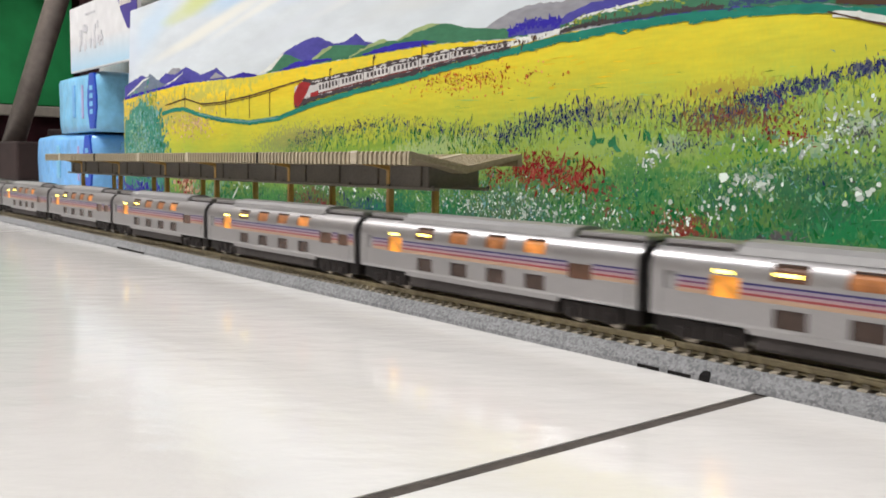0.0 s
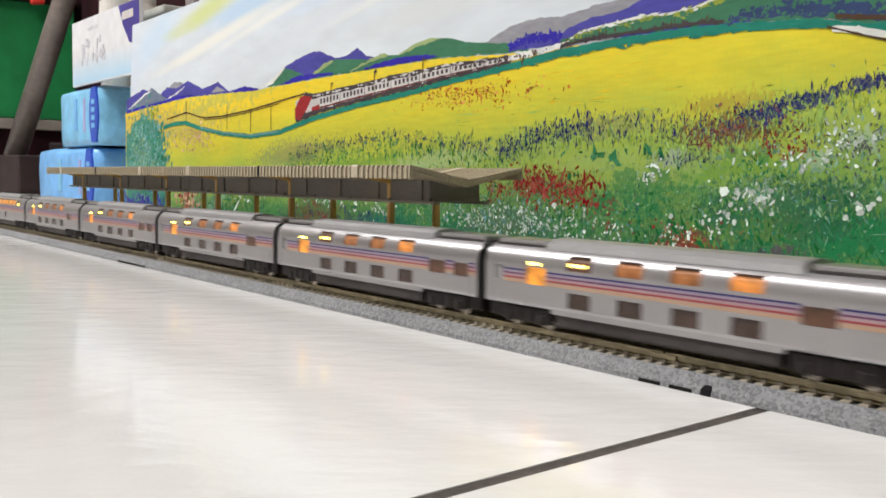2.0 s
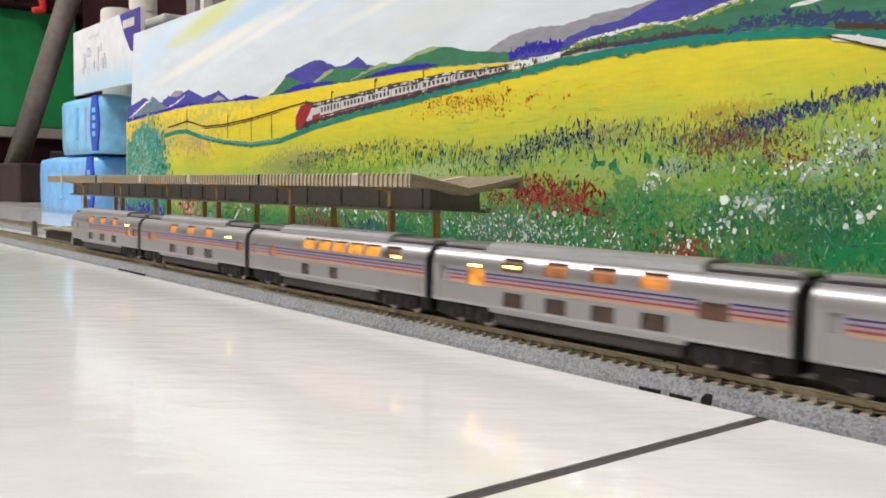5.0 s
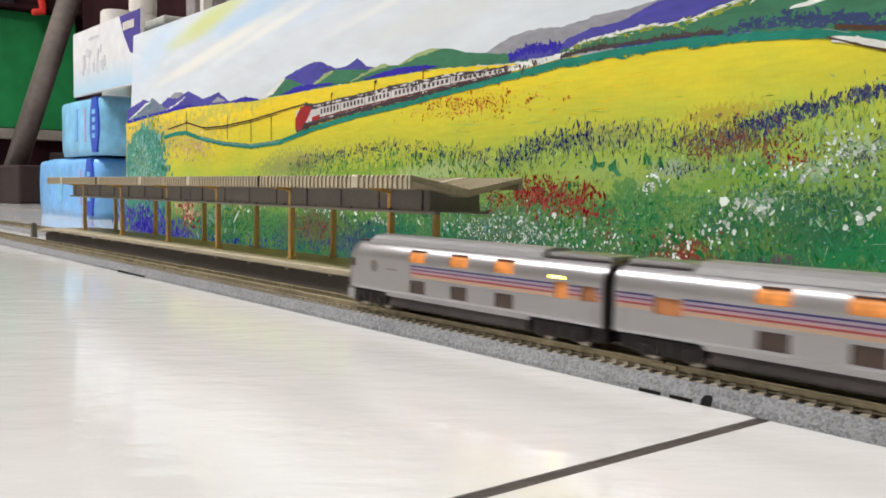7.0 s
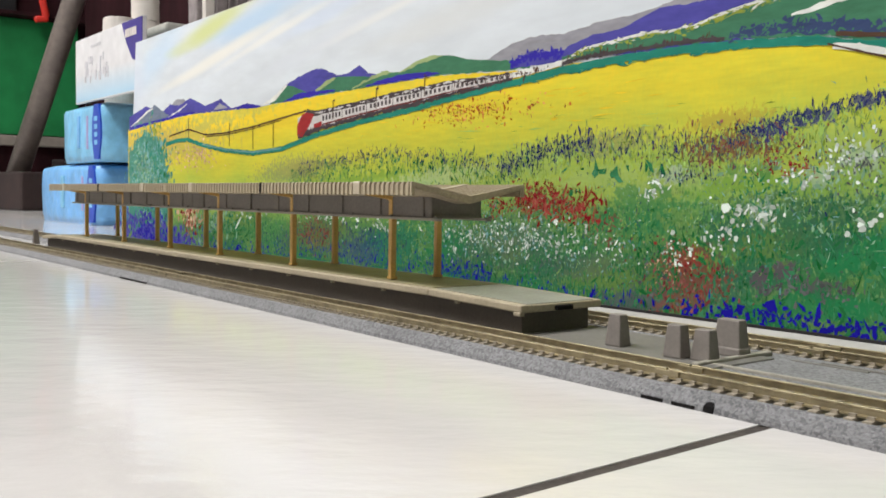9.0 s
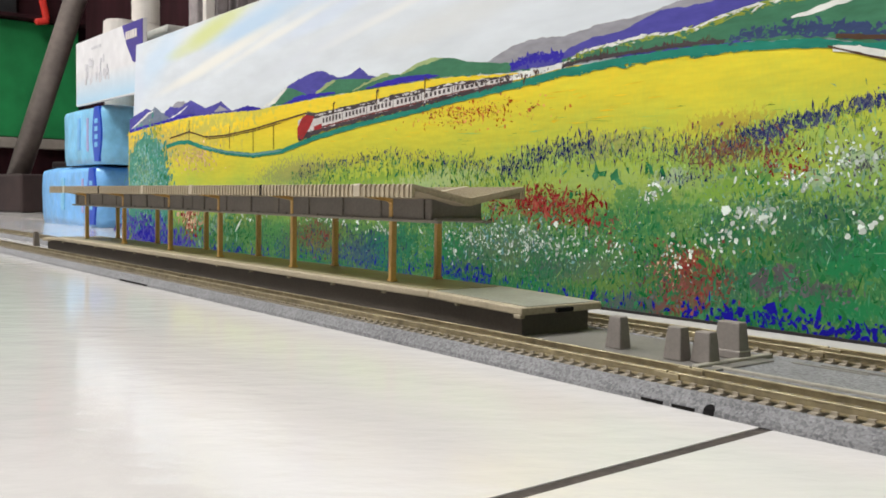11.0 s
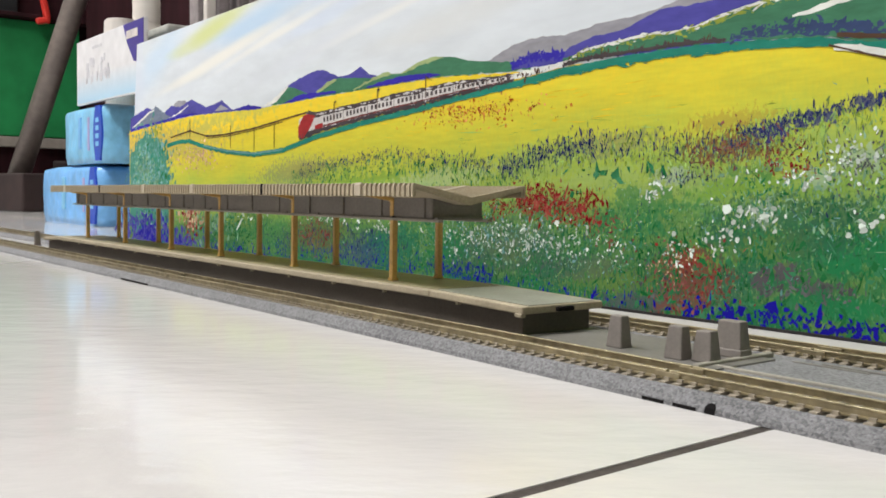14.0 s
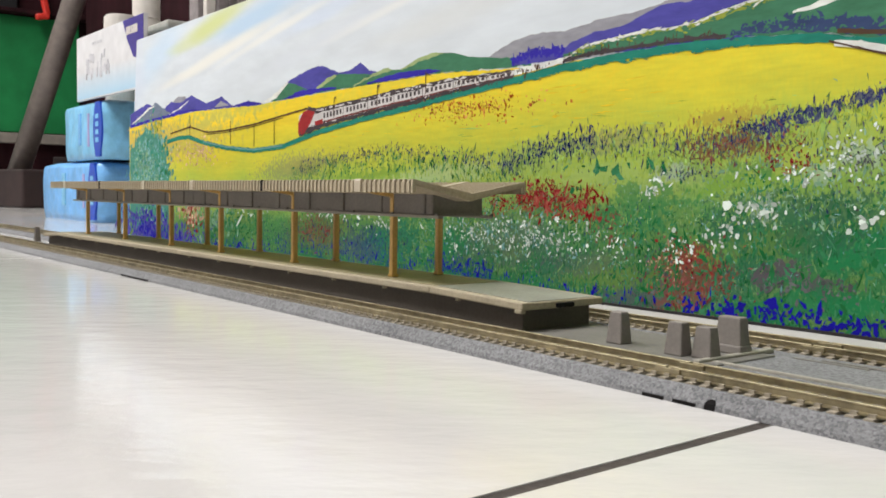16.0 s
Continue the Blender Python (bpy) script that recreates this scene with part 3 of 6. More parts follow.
    # dry-brushed patches: place u, v, reach along and up, colour, strength, fine or coarse stipple
    PATCHES = (
        (-0.661, 0.1165, 0.151, 0.0129, (0.6, 0.57, 0.09), 0.65, 1), (-0.455, 0.1199, 0.099, 0.0100, (0.7, 0.62, 0.06), 0.50, 1),
        (-0.294, 0.0617, 0.035, 0.0068, (0.36, 0.5, 0.13), 0.80, 0), (-0.410, 0.0620, 0.068, 0.0076, (0.46, 0.58, 0.36), 0.50, 0), (-0.343, 0.0678, 0.035, 0.0113, (0.36, 0.5, 0.13), 0.60, 0),
        (-0.249, 0.0590, 0.033, 0.0048, (0.36, 0.5, 0.13), 0.60, 0), (-0.180, 0.0752, 0.021, 0.0082, (0.36, 0.5, 0.13), 0.50, 0), (-0.224, 0.1164, 0.059, 0.0049, (0.9, 0.64, 0.02), 0.50, 1),
        (-0.222, 0.0736, 0.031, 0.0077, (0.2, 0.06, 0.045), 0.80, 0), (-0.225, 0.0841, 0.027, 0.0055, (0.42, 0.22, 0.04), 0.42, 0), (-0.207, 0.0784, 0.012, 0.0048, (0.022, 0.028, 0.2), 0.90, 0),
        (-0.189, 0.0827, 0.014, 0.0041, (0.022, 0.028, 0.2), 0.85, 0), (-0.169, 0.0878, 0.009, 0.0034, (0.022, 0.028, 0.2), 0.80, 0), (-0.290, 0.0759, 0.040, 0.0075, (0.022, 0.028, 0.2), 0.32, 0),
        (-0.219, 0.0576, 0.030, 0.0055, (0.21, 0.4, 0.055), 0.85, 1), (-0.233, 0.0281, 0.016, 0.0080, (0.21, 0.4, 0.055), 0.60, 1), (-0.188, 0.0555, 0.027, 0.0062, (0.21, 0.4, 0.055), 0.55, 0),
        (-0.268, 0.0479, 0.028, 0.0133, (0.012, 0.205, 0.068), 0.60, 1), (-0.212, 0.0641, 0.018, 0.0043, (0.012, 0.205, 0.068), 0.50, 1), (-0.171, 0.0318, 0.021, 0.0089, (0.012, 0.205, 0.068), 0.90, 1),
        (-0.204, 0.0459, 0.037, 0.0117, (0.03, 0.13, 0.07), 0.70, 0), (-0.177, 0.0455, 0.020, 0.0120, (0.03, 0.13, 0.07), 0.65, 0), (-0.170, 0.0674, 0.012, 0.0059, (0.42, 0.56, 0.44), 0.55, 0),
        (-0.251, 0.0623, 0.013, 0.0047, (0.40, 0.50, 0.46), 0.45, 0), (-0.210, 0.0473, 0.008, 0.0065, (0.42, 0.56, 0.44), 0.55, 0), (-0.185, 0.0606, 0.008, 0.0051, (0.42, 0.56, 0.44), 0.50, 0),
        (-0.240, 0.0207, 0.022, 0.0138, (0.2, 0.06, 0.045), 0.85, 0), (-0.244, 0.0273, 0.012, 0.0081, (0.33, 0.03, 0.025), 0.60, 0), (-0.275, 0.0057, 0.034, 0.0074, (0.085, 0.11, 0.115), 0.85, 1),
        (-0.245, 0.0086, 0.016, 0.0070, (0.2, 0.06, 0.045), 0.70, 1), (-0.210, 0.0207, 0.008, 0.0054, (0.105, 0.085, 0.105), 0.90, 1), (-0.198, 0.0243, 0.012, 0.0048, (0.105, 0.085, 0.105), 0.90, 1),
        (-0.183, 0.0192, 0.008, 0.0041, (0.105, 0.085, 0.105), 0.80, 1), (-0.186, 0.0122, 0.035, 0.0083, (0.012, 0.205, 0.068), 0.80, 1), (-0.288, 0.0146, 0.040, 0.0089, (0.13, 0.24, 0.05), 0.70, 0),
        (-0.303, 0.0199, 0.033, 0.0078, (0.085, 0.11, 0.115), 0.50, 0), (-0.223, 0.0364, 0.017, 0.0122, (0.03, 0.13, 0.07), 0.55, 0), (-0.203, 0.0341, 0.018, 0.0085, (0.13, 0.24, 0.05), 0.70, 0),
        (-0.187, 0.0359, 0.021, 0.0082, (0.03, 0.13, 0.07), 0.60, 0), (-0.453, 0.0226, 0.033, 0.0169, (0.02, 0.2, 0.11), 0.80, 1), (-0.489, 0.0173, 0.030, 0.0142, (0.03, 0.05, 0.2), 0.60, 0),
        (-0.400, 0.0252, 0.028, 0.0125, (0.012, 0.205, 0.068), 0.85, 1), (-0.543, 0.0258, 0.042, 0.0152, (0.2, 0.06, 0.045), 0.35, 0), (-0.354, 0.0274, 0.047, 0.0174, (0.085, 0.11, 0.115), 0.50, 0),
        (-0.502, 0.0580, 0.082, 0.0108, (0.21, 0.4, 0.055), 0.70, 1), (-0.574, 0.0679, 0.065, 0.0118, (0.022, 0.028, 0.2), 0.35, 0), (-0.756, 0.0941, 0.123, 0.0191, (0.5, 0.46, 0.1), 0.60, 1),
        (-0.859, 0.0926, 0.114, 0.0210, (0.46, 0.36, 0.14), 0.60, 0),
    )
    grains = []
    for scale, stretch_uv in ((520, (1.0, 0.55)), (170, (1.0, 0.8))):
        q = nt.nodes.new("ShaderNodeMapping")
        q.inputs["Scale"].default_value = (stretch_uv[0], 1, stretch_uv[1])
        q.inputs["Rotation"].default_value = (0, radians(14), 0)
        nt.links.new(tc.outputs["Object"], q.inputs["Vector"])
        nn = nt.nodes.new("ShaderNodeTexNoise")
        nn.inputs["Scale"].default_value, nn.inputs["Detail"].default_value = scale, 5
        nn.inputs["Roughness"].default_value = 0.62
        nt.links.new(q.outputs[0], nn.inputs["Vector"])
        gm = nt.nodes.new("ShaderNodeMath")
        gm.operation = "MULTIPLY_ADD"
        gm.inputs[1].default_value, gm.inputs[2].default_value = 4.0, -1.0
        nt.links.new(nn.outputs["Fac"], gm.inputs[0])
        grains.append(gm.outputs[0])
    for u, v, ru, rv, colour, k, which in PATCHES:
        q, ln, sb, mr, mx = (nt.nodes.new(t) for t in ("ShaderNodeMapping", "ShaderNodeVectorMath", "ShaderNodeMath", "ShaderNodeMapRange", "ShaderNodeMix"))
        q.vector_type = "TEXTURE"
        q.inputs["Location"].default_value, q.inputs["Scale"].default_value = (u, 0, v), (ru, 1, rv)
        q.inputs["Rotation"].default_value = (0, -radians(5), 0)
        nt.links.new(tc.outputs["Object"], q.inputs["Vector"])
        ln.operation = "LENGTH"
        nt.links.new(q.outputs[0], ln.inputs[0])
        sb.operation = "SUBTRACT"
        nt.links.new(grains[which], sb.inputs[0])
        nt.links.new(ln.outputs["Value"], sb.inputs[1])
        mr.inputs["From Min"].default_value, mr.inputs["From Max"].default_value = 0.22, 0.42
        mr.inputs["To Max"].default_value = k
        nt.links.new(sb.outputs[0], mr.inputs["Value"])
        mx.data_type = "RGBA"
        nt.links.new(mr.outputs[0], mx.inputs["Factor"])
        nt.links.new(col, mx.inputs[6])
        mx.inputs[7].default_value = (*colour, 1)
        col = mx.outputs[2]
    nt.links.new(col, shade.inputs[6])
    return m


def paint(name, c, vary=0.12, loose=False):
    M[name] = mat("paint_" + name, c, 0.7, vary=vary, spec=0.15, grain=220, stain=60, bump=0.0002, stretch=(0.5, 1, 1.5))
    nt = M[name].node_tree
    b = nt.nodes["Principled BSDF"]
    old = b.inputs["Base Color"].links[0].from_socket
    geo = nt.nodes.new("ShaderNodeNewGeometry")
    hsv = nt.nodes.new("ShaderNodeHueSaturation")
    for sock, lo, hi in (("Value", 0.62, 1.42), ("Hue", 0.485, 0.515), ("Saturation", 1.08, 0.86)):
        mr = nt.nodes.new("ShaderNodeMapRange")
        mr.inputs["To Min"].default_value, mr.inputs["To Max"].default_value = lo, hi
        nt.links.new(geo.outputs["Random Per Island"], mr.inputs["Value"])
        if loose:
            nt.links.new(mr.outputs[0], hsv.inputs[sock])
    nt.links.new(old, hsv.inputs["Color"])
    nt.links.new(hsv.outputs[0], b.inputs["Base Color"])


M["sky"], M["meadow"] = sky_material(), field_material()
M["board_edge"] = mat("board_edge", (0.02, 0.018, 0.018), 0.8)
LOOSE = ("grass_dark", "grass_mid", "grass_lime", "grass_olive", "navy", "red", "maroon", "orange", "petal", "mist", "mauve", "pink", "light_blue")
for nm, c in (("violet", (0.075, 0.070, 0.33)), ("deep_violet", (0.035, 0.025, 0.36)), ("slate", (0.16, 0.20, 0.27)), ("grey_hill", (0.30, 0.30, 0.33)), ("hill", (0.055, 0.19, 0.105)), ("shrub", (0.038, 0.062, 0.15)),
              ("pale_hill", (0.33, 0.42, 0.19)), ("olive", (0.30, 0.36, 0.05)), ("snow", (0.74, 0.76, 0.72)), ("teal", (0.018, 0.22, 0.16)), ("brown", (0.09, 0.05, 0.03)),
              ("train_white", (0.64, 0.62, 0.61)), ("train_red", (0.36, 0.028, 0.03)), ("train_dark", (0.07, 0.055, 0.06)), ("train_grey", (0.13, 0.13, 0.135)), ("tree_teal", (0.07, 0.27, 0.20)),
              ("grass_dark", (0.018, 0.14, 0.055)), ("grass_mid", (0.020, 0.185, 0.060)), ("grass_lime", (0.29, 0.46, 0.07)), ("grass_olive", (0.19, 0.32, 0.09)),
              ("navy", (0.022, 0.032, 0.13)), ("indigo", (0.006, 0.004, 0.30)), ("red", (0.29, 0.028, 0.018)), ("maroon", (0.22, 0.06, 0.05)), ("orange", (0.62, 0.20, 0.02)),
              ("petal", (0.64, 0.73, 0.66)), ("mist", (0.20, 0.38, 0.22)), ("mauve", (0.10, 0.11, 0.11)), ("pink", (0.60, 0.38, 0.24)), ("golden", (0.80, 0.60, 0.03)), ("light_blue", (0.16, 0.36, 0.36))):
    paint(nm, c, loose=nm in LOOSE)


def face_up(bm):
    for f in bm.faces:
        f.normal_update()
        if f.normal.y > 0:
            f.normal_flip()


def interp(line, u):
    for (a, p), (b, q) in zip(line, line[1:]):
        if a <= u <= b:
            return p + (q - p) * (u - a) / (b - a)
    return line[0][1] if u < line[0][0] else line[-1][1]


def band(name, material, layer, top, bottom, wob=0.0009, step=0.0022, label=""):
    """A painted area between two lines of (u, v) on the board, with a slightly uneven brushed edge."""
    lo, hi = max(top[0][0], bottom[0][0]), min(top[-1][0], bottom[-1][0])
    us = sorted({round(lo + (hi - lo) * i / max(1, int((hi - lo) / step)), 5) for i in range(int((hi - lo) / step) + 1)} | {u for u, _ in (*top, *bottom) if lo <= u <= hi} | {lo, hi})
    bm = bmesh.new()
    y = -0.00004 * layer
    prev = None
    for u in us:
        t = interp(top, u) + wob * (noise.noise((u * 200, layer, 1)) + 0.6 * noise.noise((u * 700, layer, 3)))
        b = min(t - 1e-5, interp(bottom, u) + wob * (noise.noise((u * 200, layer, 7)) + 0.6 * noise.noise((u * 700, layer, 9))))
        cur = (bm.verts.new((u, y, b)), bm.verts.new((u, y, t)))
        if prev:
            bm.faces.new((prev[0], cur[0], cur[1], prev[1]))
        prev = cur
    face_up(bm)
    return part(name, bm, material, board, label)


def ribbon(name, material, layer, line, w, label=""):
    """A painted line of the width w."""
    return band(name, material, layer, [(u, v + w / 2) for u, v in line], [(u, v - w / 2) for u, v in line], wob=min(0.0007, w * 0.34), label=label)


def quad(bm, pts, layer):
    f = bm.faces.new([bm.verts.new((u, -0.00004 * layer, v)) for u, v in pts])
    return f


RNG = random.Random(4)


def strokes(name, material, layer, n, spot, wide, long, lean=0.4, label=""):
    """Many small brush strokes; spot() gives the place of one, or None."""
    vs, fs = [], []
    blunt = ((-0.5, -0.25), (-0.2, -0.5), (0.3, -0.48), (0.52, 0.05), (0.2, 0.5), (-0.35, 0.38))
    for _ in range(n):
        p = spot()
        if p is None:
            continue
        u, v = p
        w, h = wide * math.exp(RNG.gauss(-0.1, 0.45)), long * math.exp(RNG.gauss(-0.15, 0.45))
        a = RNG.gauss(0, lean)
        ca_, sa_ = math.cos(a), math.sin(a)
        o = len(vs)
        y = -0.00004 * layer - RNG.random() * 0.00003
        ring = ((-0.42, -0.38), (0.05, -0.62), (0.40, -0.20), (0.55, 0.12), (0.02, 0.70), (-0.30, 0.20))
        for p_, q_ in (blunt if material in ("petal", "pink", "orange") else ring):
            lo_, hi_ = (0.8, 1.2) if material in ("petal", "pink") else (0.5, 1.4)
            du, dv = p_ * w * RNG.uniform(lo_, hi_), q_ * h * RNG.uniform(lo_, hi_)
            vs.append((u + du * ca_ - dv * sa_, y, max(0.0012, v + du * sa_ + dv * ca_)))
        fs.append(tuple(range(o, o + 6)))
    me = bpy.data.meshes.new(name)
    me.from_pydata(vs, [], fs)
    me.materials.append(M[material])
    ob = new(name, me)
    ob.parent = board
    return tagged(ob, label, kind="stuff")


def blob(u, v, ru, rv):
    return lambda: (RNG.gauss(u, ru * 0.5), max(0.002, RNG.gauss(v, rv * 0.5)))


def along(line, spread, lo=None, hi=None):
    lo = line[0][0] if lo is None else lo
    hi = line[-1][0] if hi is None else hi

    def spot():
        u = RNG.uniform(lo, hi)
        return u, max(0.0018, interp(line, u) + RNG.gauss(0, spread))
    return spot


# top edge rises slightly to the right; the left edge leans
U1 = 0.06
bm = bmesh.new()
outline = [(-0.889, 0.0), (U1, 0.0), (U1, 0.205), (-0.868, 0.1905)]
front = [bm.verts.new((u, 0.0, v)) for u, v in outline]
back = [bm.verts.new((u, 0.006, v)) for u, v in outline]
bm.faces.new(front[::1])
bm.faces.new(back[::-1])
for i in range(4):
    j = (i + 1) % 4
    bm.faces.new((front[i], back[i], back[j], front[j]))
bmesh.ops.recalc_face_normals(bm, faces=bm.faces)
part("board_panel", bm, "sky", board, "board painted with a pale cloudy sky")
part("board_foot", boxm(-0.888, U1, -0.0012, 0.0055, 0.0, 0.0027), "board_edge", board, "thin dark lower edge")

FIELD_TOP = [(-0.888, 0.1108), (-0.842, 0.1132), (-0.792, 0.1150), (-0.740, 0.1168), (-0.681, 0.1160), (-0.625, 0.1152), (-0.575, 0.1162), (-0.484, 0.118), (-0.412, 0.1186), (-0.356, 0.1155), (-0.317, 0.1150), (-0.251, 0.1140), (-0.181, 0.1100), (-0.163, 0.106), (U1, 0.098)]
band("meadow", "meadow", 1, FIELD_TOP, [(-0.888, 0.0018), (U1, 0.0018)], label="painted meadow, green below and yellow above")
# mountains
band("mountain_range", "violet", 2, [(-0.885, 0.1225), (-0.842, 0.1302), (-0.811, 0.1202), (-0.788, 0.1280), (-0.770, 0.1255), (-0.745, 0.1305), (-0.717, 0.122), (-0.688, 0.1253), (-0.669, 0.117), (-0.645, 0.1185), (-0.622, 0.1150)],
     [(-0.885, 0.1098), (-0.842, 0.1127), (-0.756, 0.1169), (-0.681, 0.116), (-0.622, 0.1145)], label="violet painted mountains")
band("mountain_slope", "slate", 3, [(-0.880, 0.114), (-0.838, 0.1245), (-0.823, 0.1300), (-0.785, 0.1165)], [(-0.880, 0.1105), (-0.785, 0.1150)])
band("mountain_slope", "grey_hill", 1.5, [(-0.800, 0.122), (-0.775, 0.1308), (-0.760, 0.1310), (-0.745, 0.124)], [(-0.800, 0.118), (-0.745, 0.118)])
band("snow_line", "snow", 4, [(-0.880, 0.1135), (-0.853, 0.1215), (-0.838, 0.1262), (-0.826, 0.1268)], [(-0.880, 0.1128), (-0.853, 0.1195), (-0.838, 0.1240), (-0.826, 0.1265)])
band("snow_line", "snow", 4, [(-0.792, 0.1172), (-0.768, 0.1222), (-0.752, 0.1262)], [(-0.792, 0.1168), (-0.768, 0.1205), (-0.752, 0.1258)])
band("snow_line", "grey_hill", 4, [(-0.700, 0.1180), (-0.690, 0.1222), (-0.676, 0.1180)], [(-0.700, 0.1176), (-0.676, 0.1176)])
band("mountain_foot", "deep_violet", 4, [(-0.885, 0.1125), (-0.842, 0.1150), (-0.805, 0.1165), (-0.770, 0.1190), (-0.735, 0.1185)], [(-0.885, 0.1095), (-0.842, 0.1125), (-0.770, 0.1160), (-0.735, 0.1172)])
band("mountain_foot", "deep_violet", 4, [(-0.660, 0.1165), (-0.648, 0.1190), (-0.636, 0.1180), (-0.622, 0.1160)], [(-0.660, 0.1158), (-0.622, 0.1150)])
band("mountain_range", "violet", 2, [(-0.600, 0.1200), (-0.583, 0.1284), (-0.567, 0.1317), (-0.545, 0.1353), (-0.534, 0.1339), (-0.517, 0.1282), (-0.505, 0.1286), (-0.492, 0.1323), (-0.482, 0.1264), (-0.470, 0.1245)],
     [(-0.600, 0.1158), (-0.47, 0.1190)], label="violet painted mountains")
band("mountain_slope", "hill", 3, [(-0.607, 0.1170), (-0.586, 0.1275), (-0.575, 0.1262), (-0.553, 0.1195)], [(-0.607, 0.1158), (-0.553, 0.1170)])
band("snow_line", "snow", 4, [(-0.618, 0.1165), (-0.603, 0.1205), (-0.583, 0.1280)], [(-0.618, 0.1160), (-0.600, 0.1175), (-0.583, 0.1268)])
band("mountain_slope", "hill", 3, [(-0.548, 0.1185), (-0.530, 0.1262), (-0.517, 0.1275), (-0.500, 0.1260), (-0.470, 0.1230)], [(-0.548, 0.1172), (-0.470, 0.1180)])
band("snow_line", "pale_hill", 4, [(-0.550, 0.1185), (-0.530, 0.1265), (-0.520, 0.1272)], [(-0.550, 0.1178), (-0.532, 0.1225), (-0.520, 0.1262)])
band("mountain_foot", "deep_violet", 5, [(-0.588, 0.1165), (-0.567, 0.1205), (-0.545, 0.1205), (-0.520, 0.1195)], [(-0.588, 0.1158), (-0.520, 0.1185)])
band("green_hill", "hill", 4, [(-0.497, 0.1190), (-0.478, 0.1237), (-0.466, 0.126), (-0.449, 0.1238), (-0.438, 0.1268), (-0.42, 0.1302), (-0.402, 0.1287), (-0.388, 0.1250), (-0.369, 0.1225), (-0.340, 0.1190)],
     [(-0.497, 0.1178), (-0.422, 0.1190), (-0.340, 0.1155)], label="green painted hill")
band("hill_light", "pale_hill", 5, [(-0.500, 0.1188), (-0.478, 0.1239), (-0.466, 0.1262), (-0.458, 0.1250)], [(-0.500, 0.1182), (-0.478, 0.1222), (-0.458, 0.1244)])
band("hill_light", "pale_hill", 5, [(-0.449, 0.1240), (-0.432, 0.1290), (-0.418, 0.1304), (-0.410, 0.1296)], [(-0.449, 0.1232), (-0.430, 0.1268), (-0.410, 0.1288)])
band("ridge", "deep_violet", 6, [(-0.485, 0.1190), (-0.470, 0.1208), (-0.452, 0.1222), (-0.433, 0.1222), (-0.412, 0.1203)], [(-0.485, 0.1184), (-0.46, 0.1184), (-0.433, 0.1186), (-0.412, 0.1195)])
band("far_hill", "grey_hill", 2, [(-0.380, 0.1215), (-0.370, 0.1235), (-0.357, 0.1284), (-0.34, 0.131), (-0.317, 0.1297), (-0.296, 0.1322), (-0.273, 0.1327), (-0.246, 0.1366), (-0.20, 0.142), (U1, 0.16)], [(-0.380, 0.1195), (-0.3, 0.1180), (U1, 0.115)], label="grey painted hill")
band("violet_hill", "violet", 5, [(-0.354, 0.119), (-0.34, 0.1237), (-0.321, 0.1215), (-0.299, 0.1269), (-0.282, 0.1273), (-0.261, 0.1336), (-0.241, 0.133), (-0.23, 0.134), (-0.16, 0.142), (U1, 0.15)], [(-0.354, 0.1165), (-0.310, 0.1165), (U1, 0.110)], label="violet painted hill")
strokes("ridge_wood", "deep_violet", 5.4, 135, along([(-0.354, 0.1195), (-0.34, 0.1215), (-0.318, 0.1205)], 0.0012), 0.00180, 0.00180, 0.4)
band("green_hill", "hill", 6.5, [(-0.318, 0.1180), (-0.305, 0.1205), (-0.291, 0.1215), (-0.266, 0.1232), (-0.243, 0.1232), (-0.224, 0.1283), (-0.205, 0.130), (-0.15, 0.136), (U1, 0.145)],
     [(-0.318, 0.1160), (-0.282, 0.1170), (-0.224, 0.1160), (-0.181, 0.1117), (-0.163, 0.106), (U1, 0.095)], label="green painted hill")
ribbon("hill_path", "snow", 7, [(-0.312, 0.1185), (-0.303, 0.1212), (-0.289, 0.1222), (-0.272, 0.1234), (-0.262, 0.1236)], 0.0012)
ribbon("hill_path", "snow", 7, [(-0.258, 0.1228), (-0.243, 0.1232), (-0.232, 0.1262), (-0.222, 0.1278), (-0.213, 0.1290)], 0.0012)
ribbon("hill_light", "olive", 6.8, [(-0.240, 0.1236), (-0.230, 0.1256), (-0.220, 0.1270), (-0.205, 0.1290)], 0.0022)
band("hill_light", "snow", 7, [(-0.199, 0.1222), (-0.190, 0.1240), (-0.178, 0.1262), (-0.168, 0.1262)], [(-0.199, 0.1212), (-0.190, 0.1218), (-0.178, 0.1242), (-0.168, 0.1258)])
band("shrub_belt", "shrub", 7, [(-0.226, 0.1172), (-0.215, 0.1192), (-0.195, 0.1185), (-0.180, 0.1165), (-0.165, 0.1150), (-0.14, 0.1130)], [(-0.226, 0.1162), (-0.20, 0.1150), (-0.180, 0.1122), (-0.165, 0.1090), (-0.14, 0.1060)], wob=0.0018)
strokes("hill_shrubbery", "shrub", 7.1, 160, along([(-0.226, 0.1175), (-0.20, 0.1185), (-0.17, 0.1150), (-0.14, 0.113)], 0.0012), 0.0018, 0.0014, 0.6)
strokes("hill_shrubbery", "hill", 7.2, 90, along([(-0.226, 0.1165), (-0.20, 0.1170), (-0.17, 0.1130), (-0.14, 0.110)], 0.0014), 0.0016, 0.0010, 0.6)
